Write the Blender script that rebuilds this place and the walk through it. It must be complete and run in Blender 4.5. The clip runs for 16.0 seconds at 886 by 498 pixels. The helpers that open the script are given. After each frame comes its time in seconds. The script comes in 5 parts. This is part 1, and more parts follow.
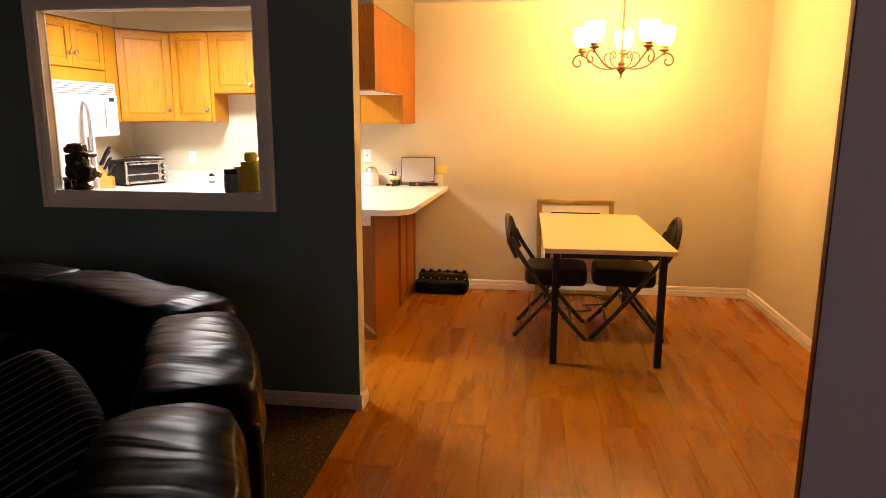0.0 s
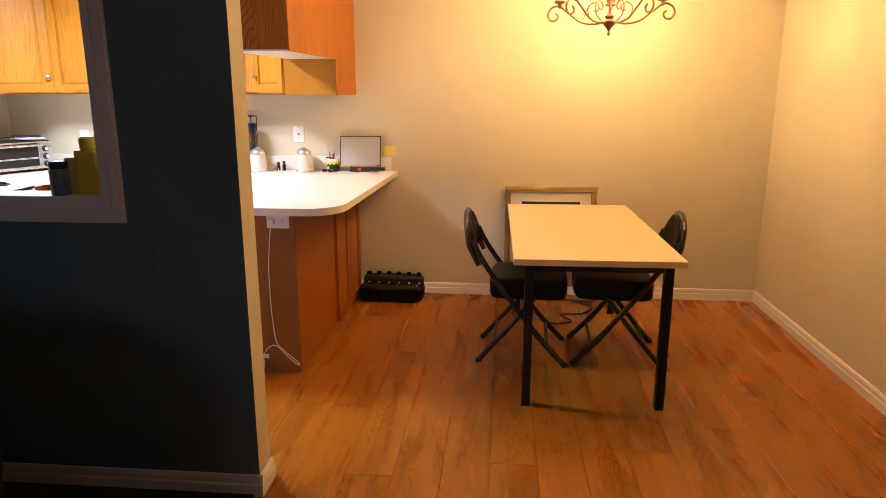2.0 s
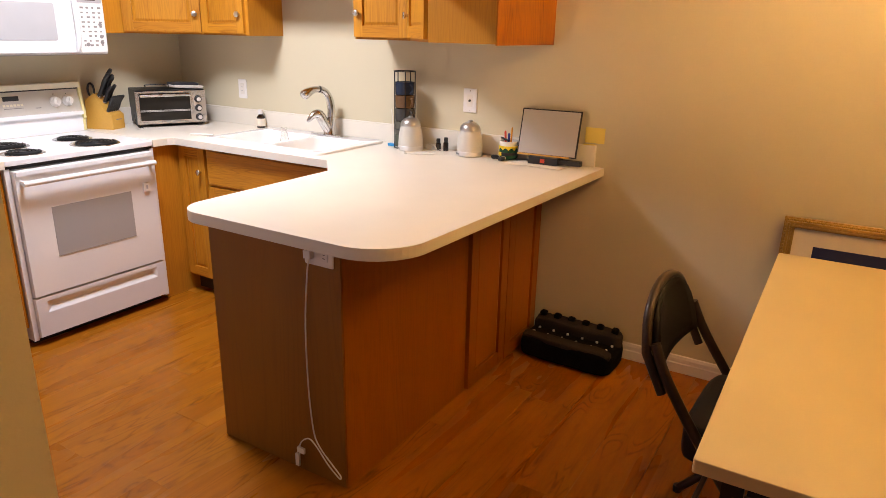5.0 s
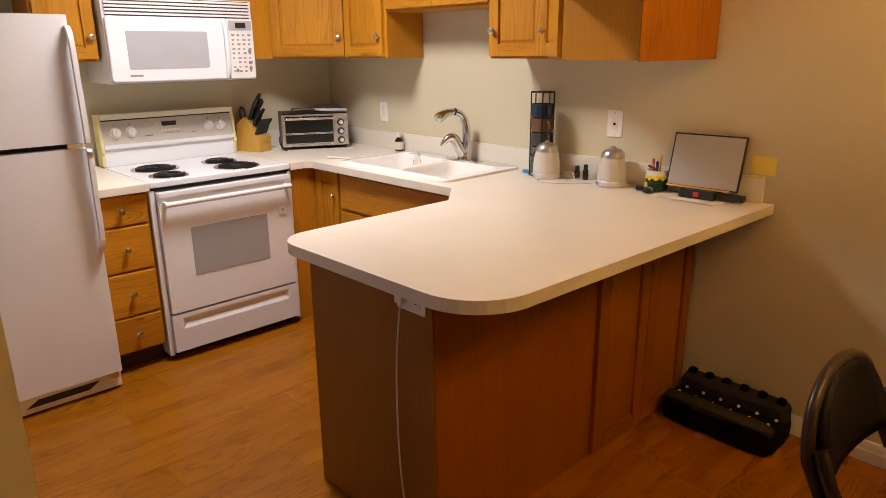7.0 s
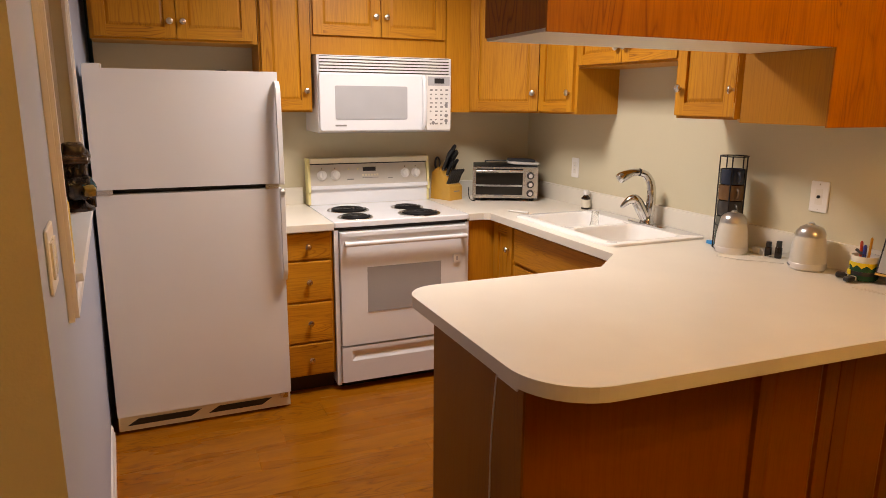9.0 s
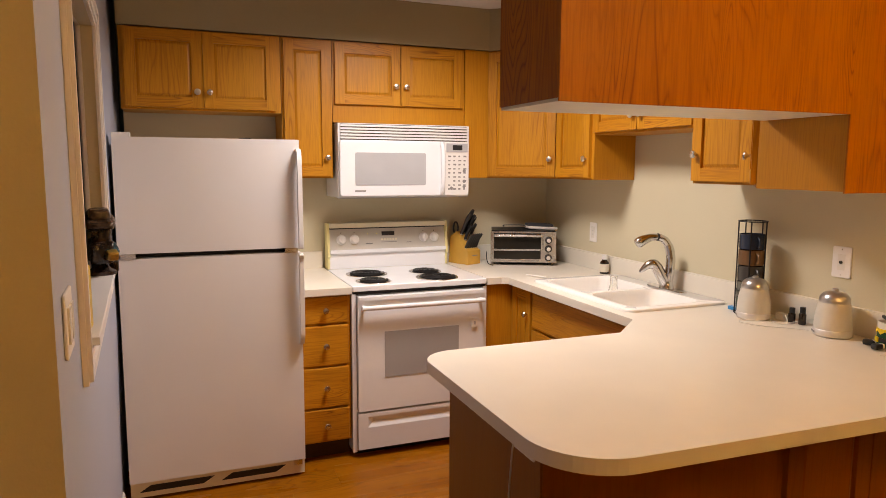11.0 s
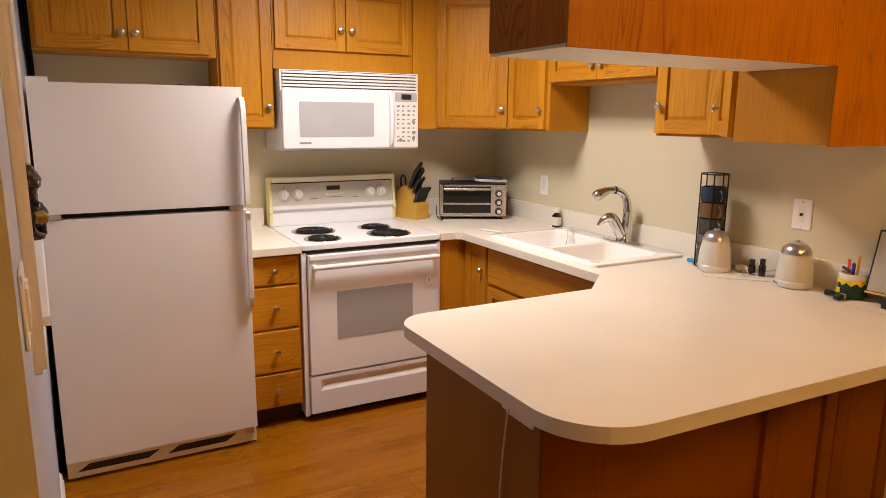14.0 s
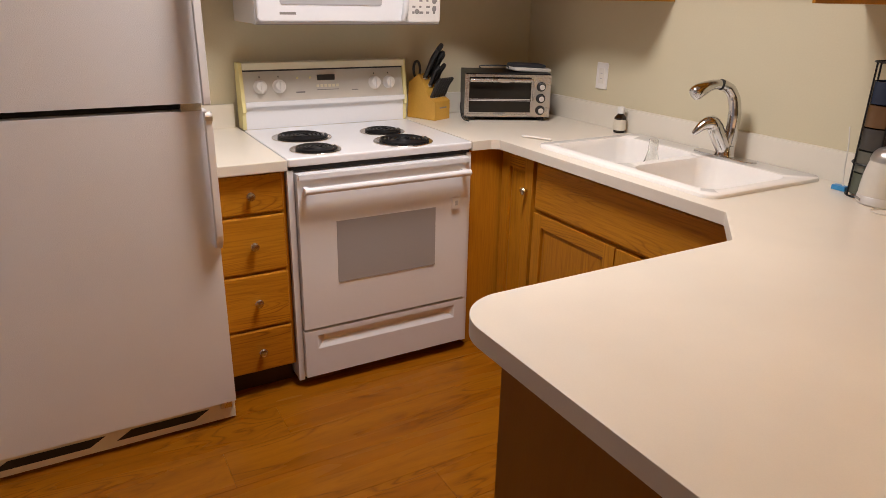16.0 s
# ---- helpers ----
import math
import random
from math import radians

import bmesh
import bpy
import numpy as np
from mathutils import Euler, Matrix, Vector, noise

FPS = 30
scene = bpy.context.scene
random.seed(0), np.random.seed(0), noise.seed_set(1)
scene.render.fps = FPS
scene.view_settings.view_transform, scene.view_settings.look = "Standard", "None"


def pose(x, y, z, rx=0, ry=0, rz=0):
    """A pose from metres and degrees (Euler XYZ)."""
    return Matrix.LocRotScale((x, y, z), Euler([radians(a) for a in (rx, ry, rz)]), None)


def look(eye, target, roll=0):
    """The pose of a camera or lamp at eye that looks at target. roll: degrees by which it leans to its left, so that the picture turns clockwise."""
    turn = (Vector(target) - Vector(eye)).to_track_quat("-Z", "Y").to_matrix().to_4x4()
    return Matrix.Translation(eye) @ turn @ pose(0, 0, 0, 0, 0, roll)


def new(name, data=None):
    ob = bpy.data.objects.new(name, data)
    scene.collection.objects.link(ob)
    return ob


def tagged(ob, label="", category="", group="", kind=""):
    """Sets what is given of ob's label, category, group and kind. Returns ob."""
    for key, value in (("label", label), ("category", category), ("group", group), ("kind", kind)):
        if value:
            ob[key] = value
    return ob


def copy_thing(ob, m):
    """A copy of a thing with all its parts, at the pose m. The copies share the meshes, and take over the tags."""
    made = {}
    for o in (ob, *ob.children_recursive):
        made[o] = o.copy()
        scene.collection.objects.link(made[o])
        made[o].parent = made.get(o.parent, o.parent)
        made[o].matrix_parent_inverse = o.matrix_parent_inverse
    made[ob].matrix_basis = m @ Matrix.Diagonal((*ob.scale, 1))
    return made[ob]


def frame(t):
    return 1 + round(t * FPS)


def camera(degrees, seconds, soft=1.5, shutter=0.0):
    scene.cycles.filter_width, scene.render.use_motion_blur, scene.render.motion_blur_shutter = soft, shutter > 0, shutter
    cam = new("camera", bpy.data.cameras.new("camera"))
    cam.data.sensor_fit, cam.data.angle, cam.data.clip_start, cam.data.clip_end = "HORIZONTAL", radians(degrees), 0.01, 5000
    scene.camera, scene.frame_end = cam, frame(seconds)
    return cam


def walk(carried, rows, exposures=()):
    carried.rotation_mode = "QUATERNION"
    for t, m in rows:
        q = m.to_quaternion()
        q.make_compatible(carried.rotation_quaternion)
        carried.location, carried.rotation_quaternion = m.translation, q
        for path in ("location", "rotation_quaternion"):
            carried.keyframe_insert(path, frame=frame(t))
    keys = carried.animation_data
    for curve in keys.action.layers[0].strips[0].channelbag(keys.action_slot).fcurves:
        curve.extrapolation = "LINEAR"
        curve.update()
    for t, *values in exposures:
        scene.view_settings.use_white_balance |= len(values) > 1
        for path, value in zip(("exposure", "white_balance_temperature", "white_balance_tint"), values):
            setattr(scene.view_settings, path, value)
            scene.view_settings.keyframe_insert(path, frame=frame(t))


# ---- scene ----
cam = camera(66.9, 16.0, 0.85)
PATH = [
    (0, (0.854, 2.181, 1.514), (0.599, 4.126, 1.125), 0.2),
    (0.5, (0.835, 2.405, 1.51), (0.692, 4.36, 1.109), 0.1),
    (1, (0.808, 2.623, 1.505), (0.703, 4.576, 1.085), -0.1),
    (1.5, (0.834, 2.925, 1.508), (0.619, 4.867, 1.077), -0.2),
    (2, (0.881, 3.199, 1.494), (0.712, 5.137, 1.028), -0.0),
    (2.5, (0.846, 3.573, 1.497), (0.804, 5.513, 1.009), -0.9),
    (3, (0.831, 3.888, 1.495), (0.692, 5.817, 0.987), -0.2),
    (3.5, (0.906, 4.219, 1.486), (0.518, 6.1, 0.929), 0.2),
    (4, (0.924, 4.582, 1.501), (0.441, 6.435, 0.924), 1.0),
    (4.5, (0.983, 4.824, 1.54), (0.279, 6.583, 0.9), -1.3),
    (5, (1.101, 4.999, 1.5), (0.111, 6.623, 0.883), 1.2),
    (5.2, (1.116, 5.041, 1.489), (0.058, 6.622, 0.871), 1.4),
    (7.3, (1.038, 5.407, 1.499), (-0.406, 6.678, 0.953), -0.6),
    (7.5, (1.024, 5.459, 1.505), (-0.472, 6.676, 0.976), -0.5),
    (8, (1.075, 5.598, 1.514), (-0.603, 6.566, 1.015), 0.6),
    (8.5, (1.155, 5.656, 1.515), (-0.607, 6.474, 1.042), 1.1),
    (9, (1.188, 5.681, 1.516), (-0.608, 6.449, 1.087), 0.4),
    (11.3, (1.192, 5.694, 1.523), (-0.657, 6.42, 1.288), 0.3),
    (11.5, (1.187, 5.692, 1.533), (-0.654, 6.435, 1.284), 0.5),
    (12, (1.186, 5.702, 1.533), (-0.64, 6.474, 1.269), 0.4),
    (12.5, (1.184, 5.698, 1.53), (-0.624, 6.509, 1.255), 0.5),
    (13, (1.168, 5.696, 1.527), (-0.611, 6.566, 1.248), 0.9),
    (13.5, (1.113, 5.664, 1.527), (-0.616, 6.62, 1.214), 1.5),
    (14, (1.003, 5.59, 1.524), (-0.726, 6.519, 1.138), 0.5),
    (14.5, (0.871, 5.545, 1.5), (-0.83, 6.462, 0.983), 1.4),
    (15, (0.646, 5.645, 1.49), (-1.087, 6.49, 0.957), 0.8),
    (15.5, (0.437, 5.746, 1.472), (-1.263, 6.579, 0.827), 1.0),
    (16, (0.15, 5.826, 1.442), (-1.476, 6.759, 0.747), 1.2),
]
walk(cam, [(t, look(eye, target, roll)) for t, eye, target, roll in PATH],
     [(0.0, 0.0, 7700, 10.5), (1.5, -0.22, 6600, 9.5), (2.5, -0.28, 5900, 9), (3.5, -0.52, 5900, 9), (5.0, -0.92, 7000, 9.5), (7.5, -1.46, 8000, 9), (9.0, -1.50, 8500, 9.5), (12.5, -1.4, 8700, 12), (14.0, -1.38, 8500, 11.5), (15.0, -1.60, 8200, 9.5), (15.5, -1.70, 8000, 9.5), (16.0, -1.71, 7900, 9)])

# ---- world and lights ----
world = bpy.data.worlds.new("evening_sky")
scene.world = world
world.use_nodes = True
sky = world.node_tree.nodes.new("ShaderNodeTexSky")
sky.sky_type, sky.sun_disc = "NISHITA", False
sky.sun_elevation, sky.sun_rotation = radians(6), radians(200)
world.node_tree.links.new(sky.outputs[0], world.node_tree.nodes["Background"].inputs[0])
world.node_tree.nodes["Background"].inputs[1].default_value = 0.05


def area_lamp(name, eye, target, sx, sy, watts, colour):
    data = bpy.data.lights.new(name, "AREA")
    data.shape, data.size, data.size_y, data.energy, data.color = "RECTANGLE", sx, sy, watts, colour
    ob = new(name, data)
    ob.matrix_world = look(eye, target)
    return ob


KITCHEN_LIGHT = area_lamp("kitchen_ceiling_light", (-1.52, 6.78, 2.36), (-1.52, 6.78, 0), 0.45, 0.45, 98, (0.85, 0.86, 1.02))
KITCHEN_LIGHT.data.spread = radians(165)
# added fill lamp behind the camera; the south wall has no window here
SOUTH_FILL = area_lamp("south_fill_light", (1.3, -1.58, 1.9), (1.2, 3.0, 1.5), 0.9, 0.9, 14, (0.70, 0.80, 1.18))
SHADE_GLOW, BOWL_GLOW = 178.0, 26.0

# ---- materials ----
def material(name, rough=0.5, metal=0.0, spec=0.5):
    m = bpy.data.materials.new(name)
    m.use_nodes = True
    b = m.node_tree.nodes["Principled BSDF"]
    b.inputs["Roughness"].default_value = rough
    b.inputs["Metallic"].default_value = metal
    b.inputs["Specular IOR Level"].default_value = spec
    return m, m.node_tree.nodes, m.node_tree.links, b


def coords(n, l, scale, space="Object", jitter=0.0):
    tc = n.new("ShaderNodeTexCoord")
    mp = n.new("ShaderNodeMapping")
    mp.inputs["Scale"].default_value = scale
    l.new(tc.outputs[space], mp.inputs["Vector"])
    if jitter:
        info = n.new("ShaderNodeObjectInfo")
        mul = n.new("ShaderNodeVectorMath")
        mul.operation = "SCALE"
        mul.inputs[0].default_value = (3.1 * jitter, 1.7 * jitter, 2.3 * jitter)
        l.new(info.outputs["Random"], mul.inputs["Scale"])
        l.new(mul.outputs[0], mp.inputs["Location"])
    return mp.outputs["Vector"]


def noise_node(n, l, vec, scale, detail=4.0, rough=0.55, distort=0.0):
    t = n.new("ShaderNodeTexNoise")
    t.inputs["Scale"].default_value, t.inputs["Detail"].default_value = scale, detail
    t.inputs["Roughness"].default_value, t.inputs["Distortion"].default_value = rough, distort
    l.new(vec, t.inputs["Vector"])
    return t.outputs["Fac"]


def ramp(n, l, fac, stops):
    r = n.new("ShaderNodeValToRGB")
    els = r.color_ramp.elements
    while len(els) < len(stops):
        els.new(0.5)
    for e, (p, c) in zip(els, stops):
        e.position, e.color = p, (*c, 1)
    l.new(fac, r.inputs["Fac"])
    return r.outputs["Color"]


def mix(n, l, kind, fac, a, b):
    m = n.new("ShaderNodeMix")
    m.data_type, m.blend_type = "RGBA", kind
    if isinstance(fac, float):
        m.inputs[0].default_value = fac
    else:
        l.new(fac, m.inputs[0])
    for socket, v in ((m.inputs[6], a), (m.inputs[7], b)):
        if isinstance(v, tuple):
            socket.default_value = (*v, 1)
        else:
            l.new(v, socket)
    return m.outputs[2]


def bump(n, l, b, height, strength, distance=0.01):
    u = n.new("ShaderNodeBump")
    u.inputs["Strength"].default_value, u.inputs["Distance"].default_value = strength, distance
    l.new(height, u.inputs["Height"])
    l.new(u.outputs["Normal"], b.inputs["Normal"])


def vary_rough(n, l, b, fac, low, high):
    r = n.new("ShaderNodeMapRange")
    r.inputs["To Min"].default_value, r.inputs["To Max"].default_value = low, high
    l.new(fac, r.inputs["Value"])
    l.new(r.outputs["Result"], b.inputs["Roughness"])


def plain(name, colour, rough=0.5, metal=0.0, grain=90.0, amount=0.06, relief=0.05, blotch=2.5, spec=0.5):
    """A painted, plastic or metal surface with faint grain and blotches."""
    m, n, l, b = material(name, rough, metal, spec)
    v = coords(n, l, (1, 1, 1))
    f1 = noise_node(n, l, v, grain, 3)
    f2 = noise_node(n, l, v, blotch, 3)
    lo = tuple(c * (1 - amount) for c in colour)
    hi = tuple(min(1, c * (1 + amount)) for c in colour)
    c1 = ramp(n, l, f2, [(0.3, lo), (0.7, hi)])
    c2 = mix(n, l, "MULTIPLY", amount * 2, c1, ramp(n, l, f1, [(0.35, (0.7, 0.7, 0.7)), (0.65, (1, 1, 1))]))
    l.new(c2, b.inputs["Base Color"])
    vary_rough(n, l, b, f2, max(0.03, rough - 0.06), min(1, rough + 0.08))
    if relief:
        bump(n, l, b, f1, relief, 0.002)
    return m


def oak(name, axis, dark, mid, light, rough=0.38, jitter=5.0, size=1.0, ring=1.0, pore=0.4, fine=150.0, figure=0.55, relief=0.10):
    """Flat-sawn oak whose grain runs along the axis: soft bands, patches of cathedral lines, fine pores."""
    m, n, l, b = material(name, rough, 0.0, 0.28)
    along = {"x": 0, "y": 1, "z": 2}[axis]
    sc = [7.0 * size] * 3
    sc[along] = 0.70 * size
    v = coords(n, l, sc, "Object", jitter)
    broad = noise_node(n, l, v, 1.15, 1.5, 0.4, 0.2)
    mul = n.new("ShaderNodeMath")
    mul.operation = "MULTIPLY"
    mul.inputs[1].default_value = 13.0 * ring
    l.new(broad, mul.inputs[0])
    frac = n.new("ShaderNodeMath")
    frac.operation = "PINGPONG"
    frac.inputs[1].default_value = 0.5
    l.new(mul.outputs[0], frac.inputs[0])
    ps = [fine] * 3
    ps[along] = fine / 22
    pores = noise_node(n, l, coords(n, l, ps, "Object", jitter), 1.0, 3.0, 0.6)
    tone = noise_node(n, l, coords(n, l, (1.6, 1.6, 1.6), "Object", jitter), 1.0, 2.0)
    ms = [5.0 * size] * 3
    ms[along] = 1.6 * size
    patch = noise_node(n, l, coords(n, l, ms, "Object", jitter + 2.0), 1.0, 2.0)
    mask = n.new("ShaderNodeMapRange")
    mask.inputs["From Min"].default_value, mask.inputs["From Max"].default_value = 0.40, 0.68
    mask.inputs["To Max"].default_value = figure
    l.new(patch, mask.inputs["Value"])
    base = ramp(n, l, broad, [(0.35, mid), (0.65, light)])
    lines = ramp(n, l, frac.outputs[0], [(0.0, dark), (0.16, mid), (0.5, light)])
    base = mix(n, l, "MIX", mask.outputs["Result"], base, lines)
    base = mix(n, l, "MULTIPLY", pore, base, ramp(n, l, pores, [(0.36, (0.60, 0.52, 0.44)), (0.56, (1, 1, 1))]))
    base = mix(n, l, "MULTIPLY", 0.5, base, ramp(n, l, tone, [(0.3, (0.84, 0.80, 0.76)), (0.7, (1.0, 1.0, 1.0))]))
    info = n.new("ShaderNodeObjectInfo")
    base = mix(n, l, "MULTIPLY", 0.5, base, ramp(n, l, info.outputs["Random"], [(0.0, (0.76, 0.72, 0.68)), (1.0, (1.0, 1.0, 1.0))]))
    l.new(base, b.inputs["Base Color"])
    vary_rough(n, l, b, pores, rough - 0.06, rough + 0.10)
    bump(n, l, b, pores, relief, 0.002)
    return m


OAK_V = oak("oak_upright", "z", (0.38, 0.135, 0.014), (0.56, 0.236, 0.021), (0.60, 0.264, 0.025), 0.38, 5.0, 1.0, 1.3, 0.42, 150.0, 0.8)
OAK_BODY = oak("oak_smooth", "z", (0.42, 0.155, 0.015), (0.55, 0.230, 0.020), (0.59, 0.258, 0.024), 0.40, 5.0, 0.8, 1.0, 0.28, 170.0, 0.35)
OAK_H = oak("oak_crosswise", "x", (0.22, 0.066, 0.006), (0.55, 0.225, 0.020), (0.60, 0.262, 0.025), 0.38, 5.0, 1.1, 2.2, 0.45, 150.0, 1.0)
# peninsula end board: its dim, cooler light is put into the veneer colour
VENEER_SHADED_BROWN = oak("oak_veneer_shaded_brown", "z", (0.19, 0.066, 0.006), (0.262, 0.104, 0.008), (0.288, 0.117, 0.010), 0.5, 3.0, 0.7, 1.2, 0.12, 150.0, 0.3)
VENEER = oak("oak_veneer", "z", (0.25, 0.066, 0.004), (0.45, 0.150, 0.008), (0.50, 0.172, 0.009), 0.42, 3.0, 1.0, 2.4, 0.45, 130.0, 1.0)

# same veneer as the hanging cabinet, darkened for the shade below the counter
VENEER_SHADED_RED = oak("oak_veneer_shaded_red", "z", (0.27, 0.072, 0.004), (0.37, 0.112, 0.006), (0.40, 0.124, 0.007), 0.42, 3.0, 0.7, 1.2, 0.25, 150.0, 0.4)


def laminate():
    """Printed oak boards: smooth orange-brown, with sparse patches of jagged cathedral figure."""
    m, n, l, b = material("laminate_oak", 0.27, 0.0, 0.22)

    def stretched(across, along, jitter):
        return coords(n, l, (across, along, across), "Object", jitter)
    tone = noise_node(n, l, stretched(9.0, 0.8, 9.0), 1.0, 2.0, 0.5)
    base = ramp(n, l, tone, [(0.30, (0.315, 0.099, 0.0062)), (0.50, (0.350, 0.120, 0.0077)), (0.72, (0.378, 0.134, 0.0090))])
    broad = noise_node(n, l, stretched(7.0, 1.3, 11.0), 1.0, 2.0, 0.5, 0.35)
    mul = n.new("ShaderNodeMath")
    mul.operation = "MULTIPLY"
    mul.inputs[1].default_value = 15.0
    l.new(broad, mul.inputs[0])
    frac = n.new("ShaderNodeMath")
    frac.operation = "PINGPONG"
    frac.inputs[1].default_value = 0.5
    l.new(mul.outputs[0], frac.inputs[0])
    jag = noise_node(n, l, stretched(160.0, 30.0, 9.0), 1.0, 3.0, 0.6)
    lines = ramp(n, l, frac.outputs[0], [(0.0, (0.36, 0.27, 0.18)), (0.10, (0.62, 0.53, 0.44)), (0.24, (1, 1, 1))])
    spots = noise_node(n, l, stretched(11.0, 2.0, 14.0), 1.0, 2.0)
    mask = n.new("ShaderNodeMapRange")
    mask.inputs["From Min"].default_value, mask.inputs["From Max"].default_value = 0.45, 0.60
    mask.inputs["To Max"].default_value = 0.72
    l.new(spots, mask.inputs["Value"])
    cut = n.new("ShaderNodeMath")
    cut.operation = "MULTIPLY"
    l.new(mask.outputs["Result"], cut.inputs[0])
    l.new(ramp(n, l, jag, [(0.36, (0.3, 0.3, 0.3)), (0.55, (1, 1, 1))]), cut.inputs[1])
    base = mix(n, l, "MULTIPLY", cut.outputs[0], base, lines)
    base = mix(n, l, "MULTIPLY", 0.16, base, ramp(n, l, jag, [(0.36, (0.6, 0.52, 0.44)), (0.60, (1, 1, 1))]))
    streak = noise_node(n, l, stretched(30.0, 2.6, 13.0), 1.0, 4.0, 0.6, 0.4)
    base = mix(n, l, "MULTIPLY", 0.34, base, ramp(n, l, streak, [(0.34, (0.50, 0.42, 0.34)), (0.47, (0.86, 0.83, 0.80)), (0.60, (1.06, 1.06, 1.06))]))
    info = n.new("ShaderNodeObjectInfo")
    base = mix(n, l, "MULTIPLY", 0.28, base, ramp(n, l, info.outputs["Random"], [(0.0, (0.84, 0.80, 0.76)), (1.0, (1.0, 1.0, 1.0))]))
    l.new(base, b.inputs["Base Color"])
    vary_rough(n, l, b, tone, 0.22, 0.34)
    bump(n, l, b, jag, 0.012, 0.002)
    return m


LAMINATE = laminate()
RED_WOOD = plain("dark_red_wood", (0.10, 0.022, 0.012), 0.4, 0, 60, 0.1, 0.05)
TOE_BROWN = plain("dark_brown_toe_board", (0.05, 0.022, 0.010), 0.6, 0, 60, 0.15, 0.05)
WALL_CREAM = plain("cream_wall_paint", (0.615, 0.559, 0.397), 0.7, 0, 160, 0.03, 0.25, 1.2, 0.3)
# soffit colour: an olive tan darker than the cream walls
SOFFIT_TAN = plain("olive_tan_soffit", (0.34, 0.285, 0.17), 0.7, 0, 160, 0.04, 0.25, 1.2, 0.3)
WALL_BLUE = plain("slate_blue_wall_paint", (0.105, 0.168, 0.185), 0.6, 0, 160, 0.05, 0.25, 1.2, 0.3)
DOOR_GREY = plain("warm_grey_door_paint", (0.80, 0.66, 0.60), 0.5, 0, 160, 0.03, 0.15, 1.2, 0.4)
WALL_GREY = plain("lilac_grey_wall_paint", (0.62, 0.54, 0.54), 0.7, 0, 160, 0.03, 0.25, 1.2, 0.3)
CEILING_PAINT = plain("ceiling_paint", (0.62, 0.60, 0.57), 0.85, 0, 60, 0.05, 0.5, 1.0, 0.2)
TRIM_WHITE = plain("white_trim_paint", (0.78, 0.75, 0.72), 0.4, 0, 70, 0.03, 0.06)
COUNTER = plain("counter_laminate", (0.77, 0.725, 0.625), 0.34, 0, 420, 0.04, 0.03, 3.0)
WHITE_ENAMEL = plain("white_enamel", (0.78, 0.795, 0.81), 0.22, 0, 60, 0.015, 0.0)
FRIDGE_WHITE = plain("pebbled_white_steel", (0.76, 0.75, 0.74), 0.40, 0, 330, 0.02, 0.35)
WHITE_PLASTIC = plain("white_plastic", (0.78, 0.76, 0.72), 0.38, 0, 60, 0.02, 0.0)
AGED_PLASTIC = plain("yellowed_plastic", (0.78, 0.70, 0.34), 0.42, 0, 60, 0.04, 0.0)
AGED_TOP = plain("cream_aged_plastic", (0.80, 0.74, 0.56), 0.40, 0, 60, 0.04, 0.0)
GREY_GLASS = plain("grey_oven_window", (0.36, 0.36, 0.36), 0.12, 0, 300, 0.03, 0.0)
VENT_GREY = plain("grey_vent", (0.42, 0.42, 0.43), 0.5, 0, 90, 0.05, 0.0)
BLACK_METAL = plain("black_metal", (0.010, 0.010, 0.011), 0.38, 0, 90, 0.2, 0.02, 2.5, 0.25)
BLACK_PLASTIC = plain("black_plastic", (0.015, 0.015, 0.016), 0.45, 0, 90, 0.2, 0.02)
DARK_GAP = plain("dark_rubber", (0.02, 0.018, 0.016), 0.8, 0, 60, 0.2, 0.0)
CHROME = plain("chrome", (0.62, 0.61, 0.60), 0.12, 1.0, 40, 0.01, 0.0)
NICKEL = plain("brushed_nickel", (0.62, 0.58, 0.53), 0.26, 1.0, 60, 0.04, 0.0)
SINK_WHITE = plain("sink_enamel", (0.90, 0.885, 0.85), 0.16, 0, 60, 0.02, 0.0)
TABLE_TOP = plain("cream_table_laminate", (0.74, 0.615, 0.345), 0.30, 0, 200, 0.03, 0.03)
BRONZE = plain("antique_bronze", (0.23, 0.12, 0.065), 0.38, 0.7, 120, 0.15, 0.05)
GILT = plain("gilt", (0.52, 0.34, 0.09), 0.32, 0.6, 150, 0.35, 0.6)


def carpet_material():
    m, n, l, b = material("brown_carpet", 0.95, 0, 0.1)
    v = coords(n, l, (1, 1, 1))
    tuft = noise_node(n, l, v, 130, 3, 0.7)
    fleck = noise_node(n, l, v, 75, 2, 0.6)
    c = ramp(n, l, tuft, [(0.35, (0.030, 0.015, 0.006)), (0.65, (0.115, 0.066, 0.028))])
    c = mix(n, l, "MIX", ramp(n, l, fleck, [(0.60, (0, 0, 0)), (0.72, (1, 1, 1))]), c, (0.28, 0.18, 0.08))
    l.new(c, b.inputs["Base Color"])
    bump(n, l, b, tuft, 1.0, 0.012)
    return m


CARPET = carpet_material()


# ---- building helpers ----
def add_box(bm, x0, y0, z0, x1, y1, z1, slot=0):
    vs = [bm.verts.new((x, y, z)) for z in (z0, z1) for y in (y0, y1) for x in (x0, x1)]
    for q in ((0, 2, 3, 1), (4, 5, 7, 6), (0, 1, 5, 4), (1, 3, 7, 5), (3, 2, 6, 7), (2, 0, 4, 6)):
        bm.faces.new([vs[i] for i in q]).material_index = slot


